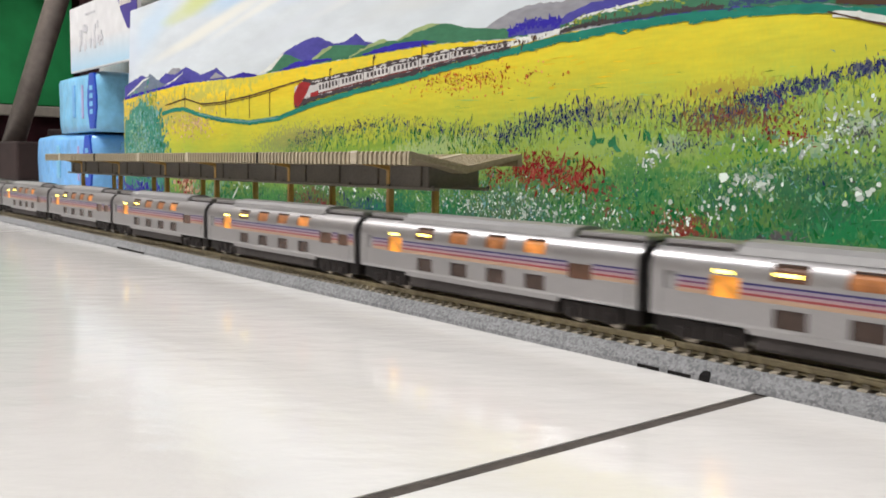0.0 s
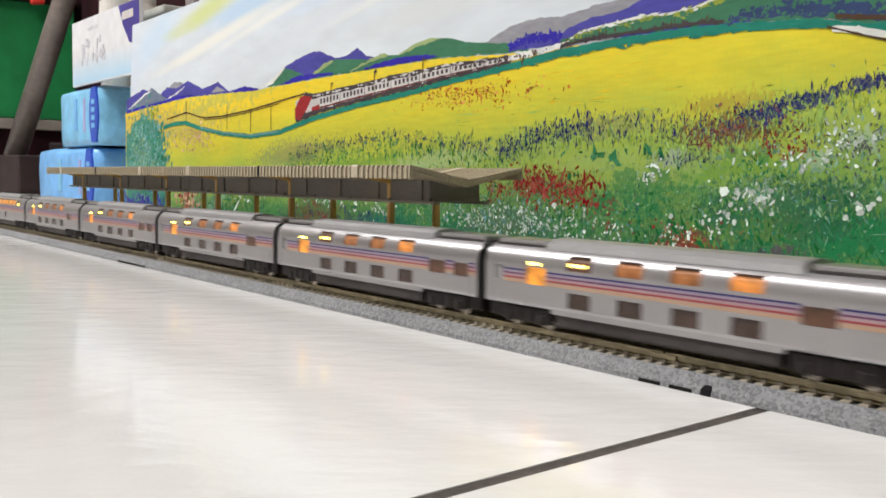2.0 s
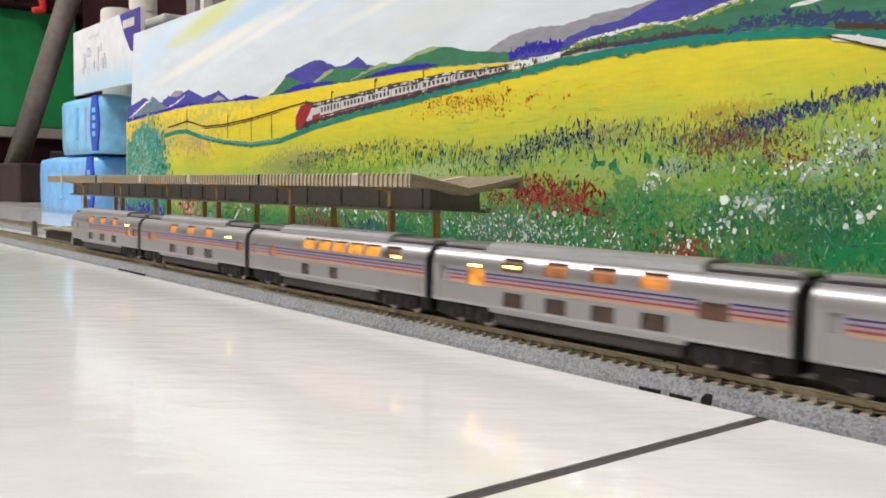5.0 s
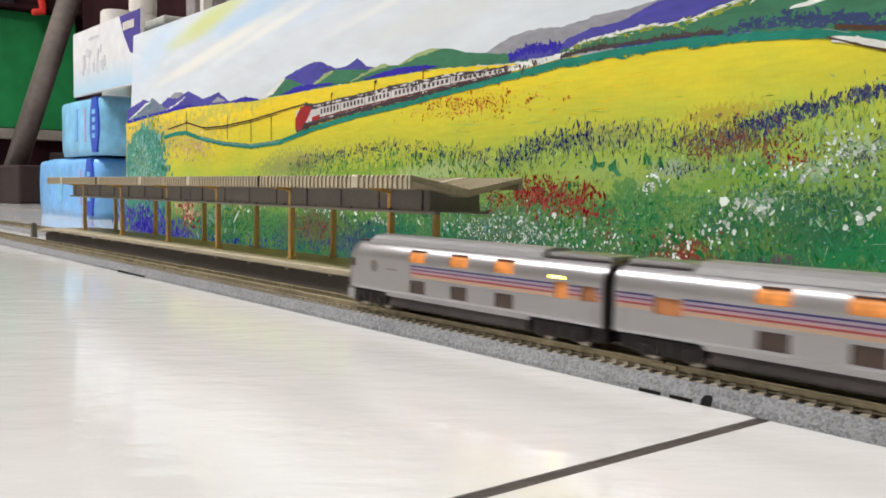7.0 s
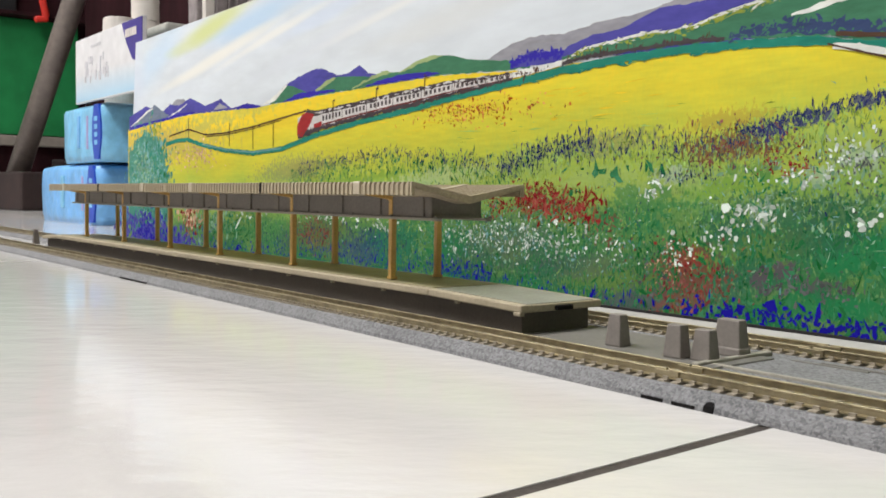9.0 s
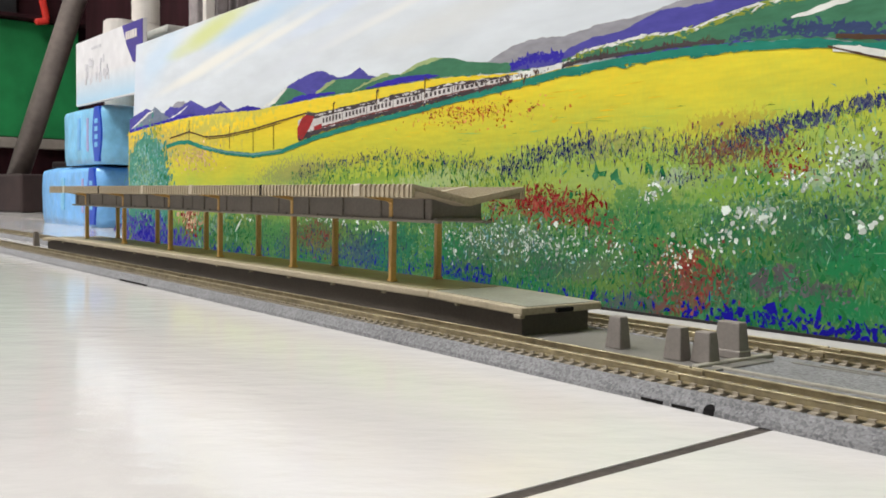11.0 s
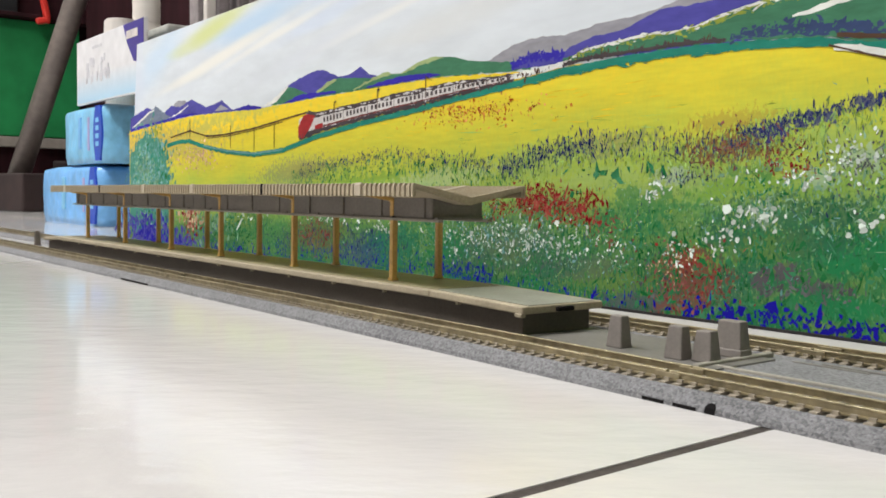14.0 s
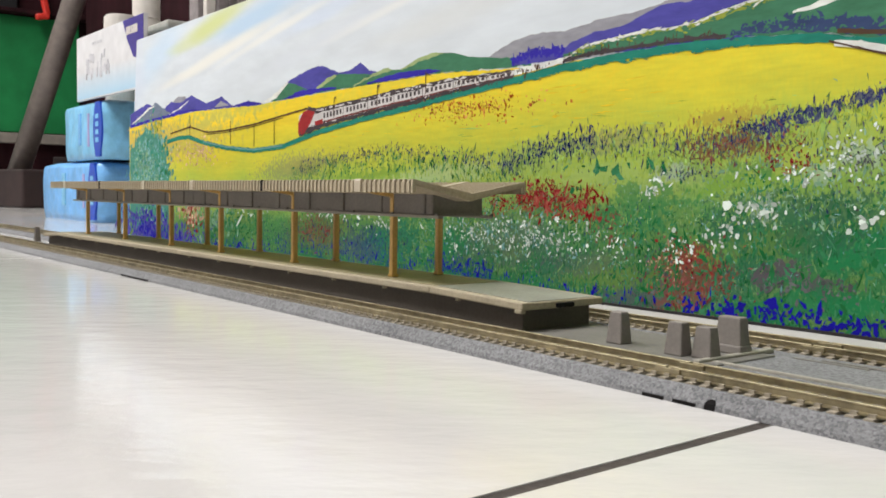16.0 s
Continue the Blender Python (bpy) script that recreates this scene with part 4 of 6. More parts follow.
# line, path and the painted train
ROAD = [(-0.797, 0.0935), (-0.770, 0.0960), (-0.750, 0.0960), (-0.722, 0.0906), (-0.68, 0.0850), (-0.633, 0.0815), (-0.59, 0.0833), (-0.544, 0.0909), (-0.49, 0.0971), (-0.443, 0.1008), (-0.402, 0.105), (-0.356, 0.1089), (-0.317, 0.1126), (-0.282, 0.1140), (-0.251, 0.1143), (-0.224, 0.1136), (-0.188, 0.1109), (-0.170, 0.107), (U1, 0.098)]
ribbon("teal_bank", "teal", 7, ROAD, 0.0034, "teal painted bank")
ribbon("teal_light", "light_blue", 7.6, [(u, v + 0.0006) for u, v in ROAD[3:7]], 0.0014)
ribbon("snow_bank", "snow", 7.3, [(-0.400, 0.1120), (-0.356, 0.1128), (-0.330, 0.1150), (-0.312, 0.1165)], 0.0030)
ribbon("line_edge", "train_dark", 7.8, [(-0.318, 0.1155), (-0.300, 0.1172), (-0.282, 0.1172), (-0.251, 0.1174), (-0.228, 0.1166)], 0.0014)
strokes("line_edge_stipple", "train_dark", 7.9, 110, along([(-0.318, 0.1157), (-0.300, 0.1174), (-0.251, 0.1176), (-0.228, 0.1168)], 0.0005), 0.0026, 0.0010, 0.15)
PATH = [(-0.312, 0.1180), (-0.303, 0.1205), (-0.272, 0.1226), (-0.243, 0.1226), (-0.222, 0.1270), (-0.205, 0.1288), (-0.165, 0.133)]
strokes("hill_path_stipple", "olive", 7.05, 150, along(PATH, 0.0007), 0.0034, 0.0009, 0.25)
strokes("hill_path_stipple", "hill", 7.4, 110, along([(u, v - 0.0006) for u, v in PATH], 0.0005), 0.0030, 0.0007, 0.25)
strokes("hill_path_stipple", "snow", 7.5, 60, along([(u, v + 0.0006) for u, v in PATH], 0.0004), 0.0036, 0.0008, 0.2)
strokes("bank_stipple", "teal", 7.5, 160, along([(-0.356, 0.1078), (-0.317, 0.1113), (-0.282, 0.1126), (-0.251, 0.1130), (-0.215, 0.1122)], 0.0006), 0.0040, 0.0009, 0.15)
strokes("post_row", "brown", 8.0, 26, along([(-0.318, 0.117), (-0.29, 0.1190), (-0.235, 0.1185)], 0.0006), 0.00070, 0.00280, 0.2)
strokes("bank_stipple", "brown", 8.0, 60, along([(-0.40, 0.1125), (-0.356, 0.1130), (-0.325, 0.1150)], 0.0009), 0.00110, 0.00130, 0.4)
BASE = [(-0.567, 0.0908), (-0.544, 0.0945), (-0.49, 0.1000), (-0.443, 0.1036), (-0.402, 0.1073), (-0.352, 0.1112)]
TOPL = [(-0.567, 0.1035), (-0.555, 0.1075), (-0.540, 0.1055), (-0.491, 0.1093), (-0.443, 0.1122), (-0.402, 0.1142), (-0.352, 0.1142)]


def mix_line(k):
    return [(u, interp(BASE, u) * (1 - k) + interp(TOPL, u) * k) for u in (-0.567, -0.555, -0.544, -0.49, -0.443, -0.402, -0.352)]


band("painted_train", "train_white", 8, mix_line(1.0), mix_line(0.0), wob=0.0002, label="red and white train painted on the board")
band("train_roof", "train_dark", 8.4, mix_line(1.10)[1:], mix_line(0.80)[1:], wob=0.0008)
strokes("train_roof_light", "train_white", 8.7, 70, along(mix_line(0.96)[2:], 0.0003), 0.0032, 0.0008, 0.1)
band("train_skirt", "train_dark", 8.4, mix_line(0.14), mix_line(-0.12), wob=0.0012)
band("train_stripe", "maroon", 8.4, mix_line(0.26)[2:], mix_line(0.14)[2:], wob=0.0004)
band("train_front", "train_red", 8.6, [(-0.568, 0.0985), (-0.561, 0.1060), (-0.552, 0.1072), (-0.546, 0.1050)], [(-0.568, 0.0912), (-0.561, 0.0905), (-0.552, 0.0975), (-0.546, 0.1045)], wob=0.0001)
band("train_front", "train_red", 8.6, [(-0.546, 0.0985), (-0.536, 0.1000)], [(-0.546, 0.0960), (-0.536, 0.0965)], wob=0.0003)
band("train_front", "train_dark", 8.8, [(-0.557, 0.1080), (-0.548, 0.1072), (-0.542, 0.1058)], [(-0.557, 0.1070), (-0.548, 0.1055), (-0.542, 0.1048)], wob=0.0001)
bm = bmesh.new()
for i in range(46):
    u = -0.535 + i * 0.00395
    if i % 7 == 6:
        a, b, w = 0.05, 0.98, 0.0006
    else:
        a, b, w = 0.42, 0.72, 0.0022
    vb, vt = interp(mix_line(a), u), interp(mix_line(b), u)
    quad(bm, ((u, vb), (u + w, vb), (u + w, vt), (u, vt)), 8.8)
face_up(bm)
part("train_window_band", bm, "train_dark", board)
strokes("train_shade", "train_dark", 9.0, 330, along([(u, v) for u, v in mix_line(0.02)], 0.0006), 0.00110, 0.00130, 0.4)
WIRE = [(-0.789, 0.1005), (-0.748, 0.1045), (-0.715, 0.0985), (-0.680, 0.0985), (-0.633, 0.1010), (-0.590, 0.1050), (-0.556, 0.1080)]
ribbon("painted_wire", "brown", 8, WIRE, 0.0011, "thin brown painted overhead wire")
ribbon("painted_wire", "brown", 8, [(u, v - 0.0016) for u, v in WIRE[2:6]], 0.0005)
for u, v0 in ((-0.748, 0.0965), (-0.672, 0.088), (-0.633, 0.0845), (-0.602, 0.085), (-0.522, 0.100), (-0.473, 0.104), (-0.425, 0.108)):
    h = 0.0175 if u < -0.6 else 0.0125
    part("painted_mast", boxm(u - 0.00035, u + 0.00035, -0.00042, -0.00036, v0, v0 + h), "brown", board)
strokes("mast_crossarm", "train_dark", 10, 26, lambda: RNG.choice(((-0.521, 0.1125), (-0.472, 0.1162), (-0.424, 0.1192), (-0.748, 0.1045), (-0.715, 0.099))), 0.00350, 0.00090, 0.3)
ribbon("signal_beam", "brown", 9, [(-0.181, 0.1125), (-0.170, 0.1108), (-0.150, 0.1085)], 0.0016)
ribbon("signal_beam", "snow", 9, [(-0.182, 0.1083), (-0.172, 0.1065), (-0.160, 0.1035), (-0.140, 0.1015)], 0.0026)
ribbon("signal_beam", "brown", 9.4, [(-0.184, 0.1092), (-0.172, 0.1052), (-0.162, 0.1020), (-0.140, 0.100)], 0.0009)
# grasses
MEADOW_LOW = [(-0.888, 0.050), (-0.6, 0.055), (-0.40, 0.058), (-0.25, 0.066), (-0.16, 0.075), (U1, 0.08)]


def meadow(lo, hi, bias=1.0, clump=0.0, bare=False):
    """Places over the meadow, gathered into uneven patches."""
    seed = RNG.random() * 90

    def spot():
        for _ in range(6):
            u = RNG.uniform(-0.88, 0.0) if RNG.random() < 0.35 else RNG.uniform(-0.45, -0.12)
            k = lo + (hi - lo) * RNG.random() ** bias
            v = 0.002 + interp(MEADOW_LOW, u) * k
            if bare and u > -0.27 and v < 0.040 and RNG.random() < 0.85:
                return None
            if noise.noise((u * 34, v * 55, seed)) + 0.5 * noise.noise((u * 110, v * 150, seed)) > RNG.uniform(-0.25, 0.25) + clump:
                break
        return u, v
    return spot


strokes("meadow_grass", "grass_dark", 2.2, 1800, meadow(0.0, 0.72), 0.00055, 0.00180, 0.5)
strokes("meadow_grass", "grass_mid", 2.5, 1500, meadow(0.0, 0.85), 0.00090, 0.00220, 0.6)
strokes("meadow_grass", "grass_lime", 2.8, 1500, meadow(0.50, 1.12, bare=True), 0.00040, 0.00160, 0.5)
strokes("meadow_grass", "grass_olive", 2.6, 1600, meadow(0.1, 0.95, bare=True), 0.00045, 0.00150, 0.6)
strokes("meadow_grass", "grass_dark", 3.0, 1800, meadow(0.0, 0.72), 0.00030, 0.00180, 0.4)
strokes("meadow_grass", "grass_mid", 3.1, 220, lambda: (RNG.uniform(-0.27, -0.12), 0.003 + 0.034 * RNG.random() ** 1.3), 0.0017, 0.0036, 0.7)
strokes("meadow_mist", "mist", 3.2, 1080, meadow(0.25, 0.9, bare=True), 0.00042, 0.00113, 0.8)
strokes("meadow_mist", "light_blue", 3.2, 504, meadow(0.2, 0.8), 0.00042, 0.00120, 0.8)
strokes("yellow_streak_patch", "golden", 2.2, 60, lambda: (RNG.uniform(-0.55, -0.25), RNG.uniform(0.086, 0.104)), 0.00960, 0.00042, 0.06)
strokes("yellow_streak_patch", "grass_lime", 2.4, 48, lambda: (RNG.uniform(-0.40, -0.12), RNG.uniform(0.076, 0.094)), 0.00720, 0.00028, 0.06)
# blue flowers
BLUE = [(-0.566, 0.0678), (-0.516, 0.0737), (-0.454, 0.0775), (-0.421, 0.0739), (-0.359, 0.0685), (-0.335, 0.0765), (-0.305, 0.0800), (-0.265, 0.0785), (-0.236, 0.0770), (-0.215, 0.0790), (-0.193, 0.0830), (-0.176, 0.0868), (-0.150, 0.0890)]
strokes("blue_flower_patch", "navy", 4, 494, along(BLUE, 0.0022, -0.566, -0.36), 0.00050, 0.00180, 0.35, "dark blue painted flowers")
strokes("blue_flower_patch", "navy", 4, 300, along([(u, v - 0.003) for u, v in BLUE], 0.0034, -0.30, -0.215), 0.00040, 0.00200, 0.3)
strokes("blue_flower_patch", "navy", 4, 430, along([(u, v - 0.003) for u, v in BLUE], 0.0036, -0.36, -0.297), 0.00062, 0.00225, 0.3)
strokes("blue_flower_patch", "navy", 4, 480, along(BLUE, 0.0017, -0.222, -0.14), 0.00050, 0.00165, 0.4)
strokes("blue_flower_patch", "navy", 4, 200, meadow(0.45, 1.0), 0.00035, 0.00165, 0.4)
strokes("blue_flower_patch", "mauve", 4, 120, blob(-0.222, 0.0715, 0.030, 0.010), 0.00062, 0.00154, 0.6)
strokes("blue_flower_patch", "navy", 4.2, 91, blob(-0.247, 0.0615, 0.020, 0.004), 0.00040, 0.00150, 0.4)
strokes("blue_flower_patch", "mauve", 4, 135, blob(-0.170, 0.066, 0.020, 0.012), 0.00062, 0.00140, 0.6)
strokes("meadow_grass", "grass_mid", 3.4, 420, along([(u, v - 0.006) for u, v in BLUE], 0.0040, -0.58, -0.34), 0.0008, 0.0024, 0.4)
strokes("meadow_grass", "grass_olive", 3.5, 900, along([(u, v - 0.005) for u, v in BLUE], 0.0045, -0.58, -0.14), 0.0006, 0.0022, 0.4)
strokes("meadow_grass", "grass_lime", 3.6, 700, along([(u, v - 0.008) for u, v in BLUE], 0.0040, -0.40, -0.14), 0.0006, 0.0024, 0.4)
strokes("meadow_grass", "grass_mid", 3.7, 14, blob(-0.280, 0.0640, 0.034, 0.003), 0.0024, 0.0042, 0.5)
strokes("meadow_mist", "mist", 3.8, 260, blob(-0.36, 0.033, 0.060, 0.014), 0.0008, 0.0016, 0.8)
strokes("meadow_mist", "light_blue", 3.8, 200, blob(-0.35, 0.030, 0.060, 0.012), 0.0009, 0.0016, 0.8)
strokes("meadow_mist", "mist", 3.8, 300, blob(-0.19, 0.058, 0.050, 0.020), 0.0008, 0.0018, 0.8)
# indigo foot
FOOT = [(-0.404, 0.0135), (-0.376, 0.0095), (-0.329, 0.0060), (-0.282, 0.0062), (-0.233, 0.0058), (-0.207, 0.0075), (-0.191, 0.0075), (-0.177, 0.0045), (-0.10, 0.004)]
strokes("indigo_flower_patch", "indigo", 5, 287, along(FOOT, 0.0026, -0.245, -0.12), 0.00165, 0.00221, 0.7, "indigo painted flowers at the foot")
strokes("indigo_flower_patch", "indigo", 5, 162, along(FOOT, 0.0030, -0.410, -0.365), 0.00094, 0.00221, 0.5)
strokes("indigo_flower_patch", "indigo", 5, 75, along(FOOT, 0.0020, -0.36, -0.25), 0.00088, 0.00234, 0.4)
strokes("indigo_flower_patch", "indigo", 5, 525, along([(-0.60, 0.012), (-0.45, 0.010), (-0.405, 0.012)], 0.0045), 0.00066, 0.00195, 0.4)
strokes("indigo_flower_patch", "indigo", 5, 375, blob(-0.835, 0.012, 0.060, 0.024), 0.00220, 0.00390, 0.6)
strokes("indigo_flower_patch", "indigo", 5, 200, along([(-0.78, 0.008), (-0.60, 0.008)], 0.004), 0.00165, 0.00260, 0.6)
strokes("teal_grass", "navy", 4.6, 390, along([(-0.62, 0.020), (-0.50, 0.026), (-0.44, 0.024)], 0.006), 0.00060, 0.00240, 0.4)
# red flowers
strokes("red_flower_patch", "red", 5, 247, blob(-0.333, 0.0505, 0.022, 0.0075), 0.00100, 0.00280, 0.7, "red painted flowers")
strokes("red_flower_patch", "red", 5, 169, blob(-0.306, 0.0470, 0.018, 0.0085), 0.00100, 0.00270, 0.7)
strokes("red_flower_patch", "red", 5, 91, blob(-0.362, 0.0470, 0.014, 0.0060), 0.00096, 0.00150, 0.7)
strokes("red_flower_patch", "maroon", 5, 58, blob(-0.288, 0.0390, 0.014, 0.010), 0.00080, 0.00177, 0.7)
strokes("red_flower_patch", "red", 5, 70, blob(-0.242, 0.0180, 0.020, 0.017), 0.00090, 0.00136, 0.7)
strokes("red_flower_patch", "maroon", 5, 170, blob(-0.243, 0.0150, 0.024, 0.017), 0.00120, 0.00140, 0.7)
strokes("red_flower_patch", "pink", 5.4, 45, blob(-0.250, 0.0250, 0.014, 0.009), 0.00061, 0.00144, 0.8)
strokes("red_flower_patch", "maroon", 5, 170, blob(-0.222, 0.0735, 0.032, 0.010), 0.00064, 0.00136, 0.7)
strokes("red_flower_patch", "red", 5, 65, blob(-0.195, 0.0655, 0.018, 0.006), 0.00080, 0.00122, 0.7)
strokes("orange_flower_patch", "orange", 5, 230, blob(-0.388, 0.0975, 0.052, 0.0075), 0.00099, 0.00126, 0.8, "orange and red painted dots")
strokes("orange_flower_patch", "red", 5.2, 130, blob(-0.380, 0.0975, 0.050, 0.0075), 0.00062, 0.00112, 0.6)
strokes("red_flower_patch", "maroon", 5, 117, blob(-0.548, 0.026, 0.026, 0.014), 0.00128, 0.00204, 0.7)
strokes("red_flower_patch", "red", 5, 104, blob(-0.744, 0.032, 0.022, 0.016), 0.00239, 0.00340, 0.7)
strokes("pink_flower_patch", "pink", 5, 270, blob(-0.735, 0.083, 0.05, 0.012), 0.00160, 0.00140, 0.8)
strokes("mauve_flower_patch", "mauve", 5, 70, blob(-0.196, 0.0195, 0.020, 0.0075), 0.00140, 0.00165, 0.7)
strokes("mauve_flower_patch", "mauve", 5, 60, blob(-0.262, 0.0160, 0.020, 0.012), 0.00100, 0.00143, 0.7)
strokes("mauve_flower_patch", "mauve", 5, 30, blob(-0.175, 0.0170, 0.014, 0.006), 0.00120, 0.00143, 0.7)
# white flowers
for u, v, ru, rv, n, w, h in ((-0.385, 0.031, 0.036, 0.011, 120, 0.0011, 0.0019), (-0.345, 0.0325, 0.034, 0.010, 140, 0.0011, 0.0018), (-0.300, 0.030, 0.040, 0.009, 90, 0.0012, 0.0020), (-0.262, 0.0555, 0.010, 0.005, 26, 0.0015, 0.0022),
                              (-0.209, 0.0475, 0.014, 0.006, 36, 0.0014, 0.0022), (-0.166, 0.0435, 0.010, 0.006, 12, 0.0026, 0.0024), (-0.174, 0.069, 0.014, 0.009, 60, 0.0012, 0.0020), (-0.224, 0.0360, 0.014, 0.010, 34, 0.0012, 0.0024),
                              (-0.196, 0.0600, 0.020, 0.006, 36, 0.0010, 0.0018), (-0.247, 0.0300, 0.010, 0.006, 24, 0.0013, 0.0020), (-0.53, 0.036, 0.04, 0.005, 40, 0.0014, 0.0024), (-0.47, 0.033, 0.02, 0.006, 30, 0.0013, 0.0026), (-0.64, 0.034, 0.03, 0.006, 20, 0.0016, 0.0030)):
    strokes("white_flower_patch", "petal", 6, int(n * 0.95), blob(u, v, ru, rv), w * (1.0 if n < 40 else 0.80), h * (0.72 if n < 40 else 0.78), 0.6, "white painted flowers")
# teal tree
band("tree_crown", "tree_teal", 3.6, [(-0.886, 0.088), (-0.868, 0.098), (-0.845, 0.106), (-0.822, 0.103), (-0.805, 0.092), (-0.796, 0.074), (-0.790, 0.050)], [(-0.886, 0.020), (-0.850, 0.012), (-0.790, 0.026)], wob=0.006)
strokes("indigo_flower_patch", "violet", 4.7, 260, blob(-0.845, 0.016, 0.060, 0.020), 0.0040, 0.0060, 0.6)
strokes("indigo_flower_patch", "violet", 4.7, 120, blob(-0.760, 0.012, 0.050, 0.014), 0.0030, 0.0050, 0.6)
strokes("pink_flower_patch", "pink", 5.1, 70, blob(-0.745, 0.034, 0.022, 0.014), 0.0024, 0.0036, 0.6)
strokes("white_flower_patch", "mist", 5.1, 120, blob(-0.705, 0.030, 0.040, 0.014), 0.0024, 0.0040, 0.6)
strokes("painted_tree", "tree_teal", 4, 1092, blob(-0.838, 0.068, 0.040, 0.030), 0.00336, 0.00450, 0.7, "soft teal painted tree")
strokes("painted_tree", "teal", 4.4, 416, blob(-0.834, 0.060, 0.036, 0.036), 0.00252, 0.00450, 0.6)
strokes("painted_tree", "light_blue", 4.6, 390, blob(-0.842, 0.068, 0.038, 0.032), 0.00168, 0.00270, 0.7)
strokes("painted_tree", "mist", 4.8, 286, blob(-0.850, 0.060, 0.036, 0.030), 0.00126, 0.00225, 0.7)
strokes("painted_tree", "olive", 4.9, 78, blob(-0.822, 0.107, 0.014, 0.007), 0.00210, 0.00180, 0.7)
strokes("painted_tree", "grass_mid", 4, 676, blob(-0.68, 0.024, 0.06, 0.016), 0.00126, 0.00270, 0.6)

# matte white strip on the floor along the foot of the board
M["white_strip"] = mat("strip_white", (0.44, 0.428, 0.405), 0.8, vary=0.05, grain=60, stain=12, spec=0.2)
strip = part("floor_strip", boxm(-1.15, 0.15, -0.0300, -0.0025, 0.0, 0.0017, bevel=0.0002), "white_strip")
strip.matrix_basis = pose(0, BOARD_Y, 0, 0, 0, BOARD_A)
tagged(strip, "flat white strip lying between far track and painted board", "floor strip")

strokes("painted_tree", "mist", 5.2, 260, blob(-0.845, 0.064, 0.040, 0.036), 0.0022, 0.0034, 0.8)
strokes("painted_tree", "light_blue", 5.3, 220, blob(-0.838, 0.070, 0.044, 0.036), 0.0022, 0.0036, 0.8)
strokes("painted_tree", "grass_mid", 5.3, 160, blob(-0.826, 0.058, 0.040, 0.036), 0.0022, 0.0040, 0.7)

# ---- packets and household things behind the board ----
M["wrap"] = mat("wrap_light_blue", (0.20, 0.50, 0.74), 0.35, vary=0.12, grain=60, stain=22, bump=0.002)
M["wrap2"] = mat("wrap_sky_blue", (0.17, 0.43, 0.78), 0.35, vary=0.12, grain=60, stain=22, bump=0.002)
M["print_pink"] = mat("print_pink", (0.42, 0.36, 0.62), 0.4)
M["label_blue"] = mat("label_blue", (0.015, 0.07, 0.48), 0.4)
M["carton"] = mat("carton_white", (0.66, 0.66, 0.67), 0.5, vary=0.06, grain=60, stain=14)
M["purple"] = mat("label_purple", (0.045, 0.03, 0.24), 0.45)
M["ink"] = mat("ink_grey", (0.56, 0.56, 0.59), 0.5)
M["plastic_white"] = mat("plastic_white", (0.66, 0.62, 0.57), 0.4, vary=0.05, grain=50, stain=15)
M["plastic_clear"] = mat("plastic_milky", (0.42, 0.42, 0.38), 0.35, vary=0.08, grain=40)
M["cloth_grey"] = mat("grey_slats", (0.26, 0.23, 0.23), 0.7, vary=0.12, grain=80)
M["pole"] = mat("pole_grey", (0.155, 0.13, 0.115), 0.4, 0.2, vary=0.15, grain=60, stain=8)
M["green"] = mat("green_paint", (0.012, 0.19, 0.055), 0.55, spec=0.3, vary=0.1, grain=20, stain=5)
M["maroon_wood"] = mat("dark_red_wood", (0.022, 0.006, 0.008), 0.8, spec=0.12, vary=0.25, grain=30, stain=8, stretch=(1, 1, 0.2))
M["brown_clutter"] = mat("brown_board", (0.026, 0.014, 0.013), 0.7, vary=0.25, grain=25, stain=7)
M["sill_grey"] = mat("sill_dusty", (0.22, 0.195, 0.165), 0.7, vary=0.15, grain=30, stain=8)
M["dark_metal"] = mat("dark_metal", (0.012, 0.013, 0.014), 0.5, 0.3)
M["red_plastic"] = mat("red_plastic", (0.55, 0.03, 0.02), 0.4)


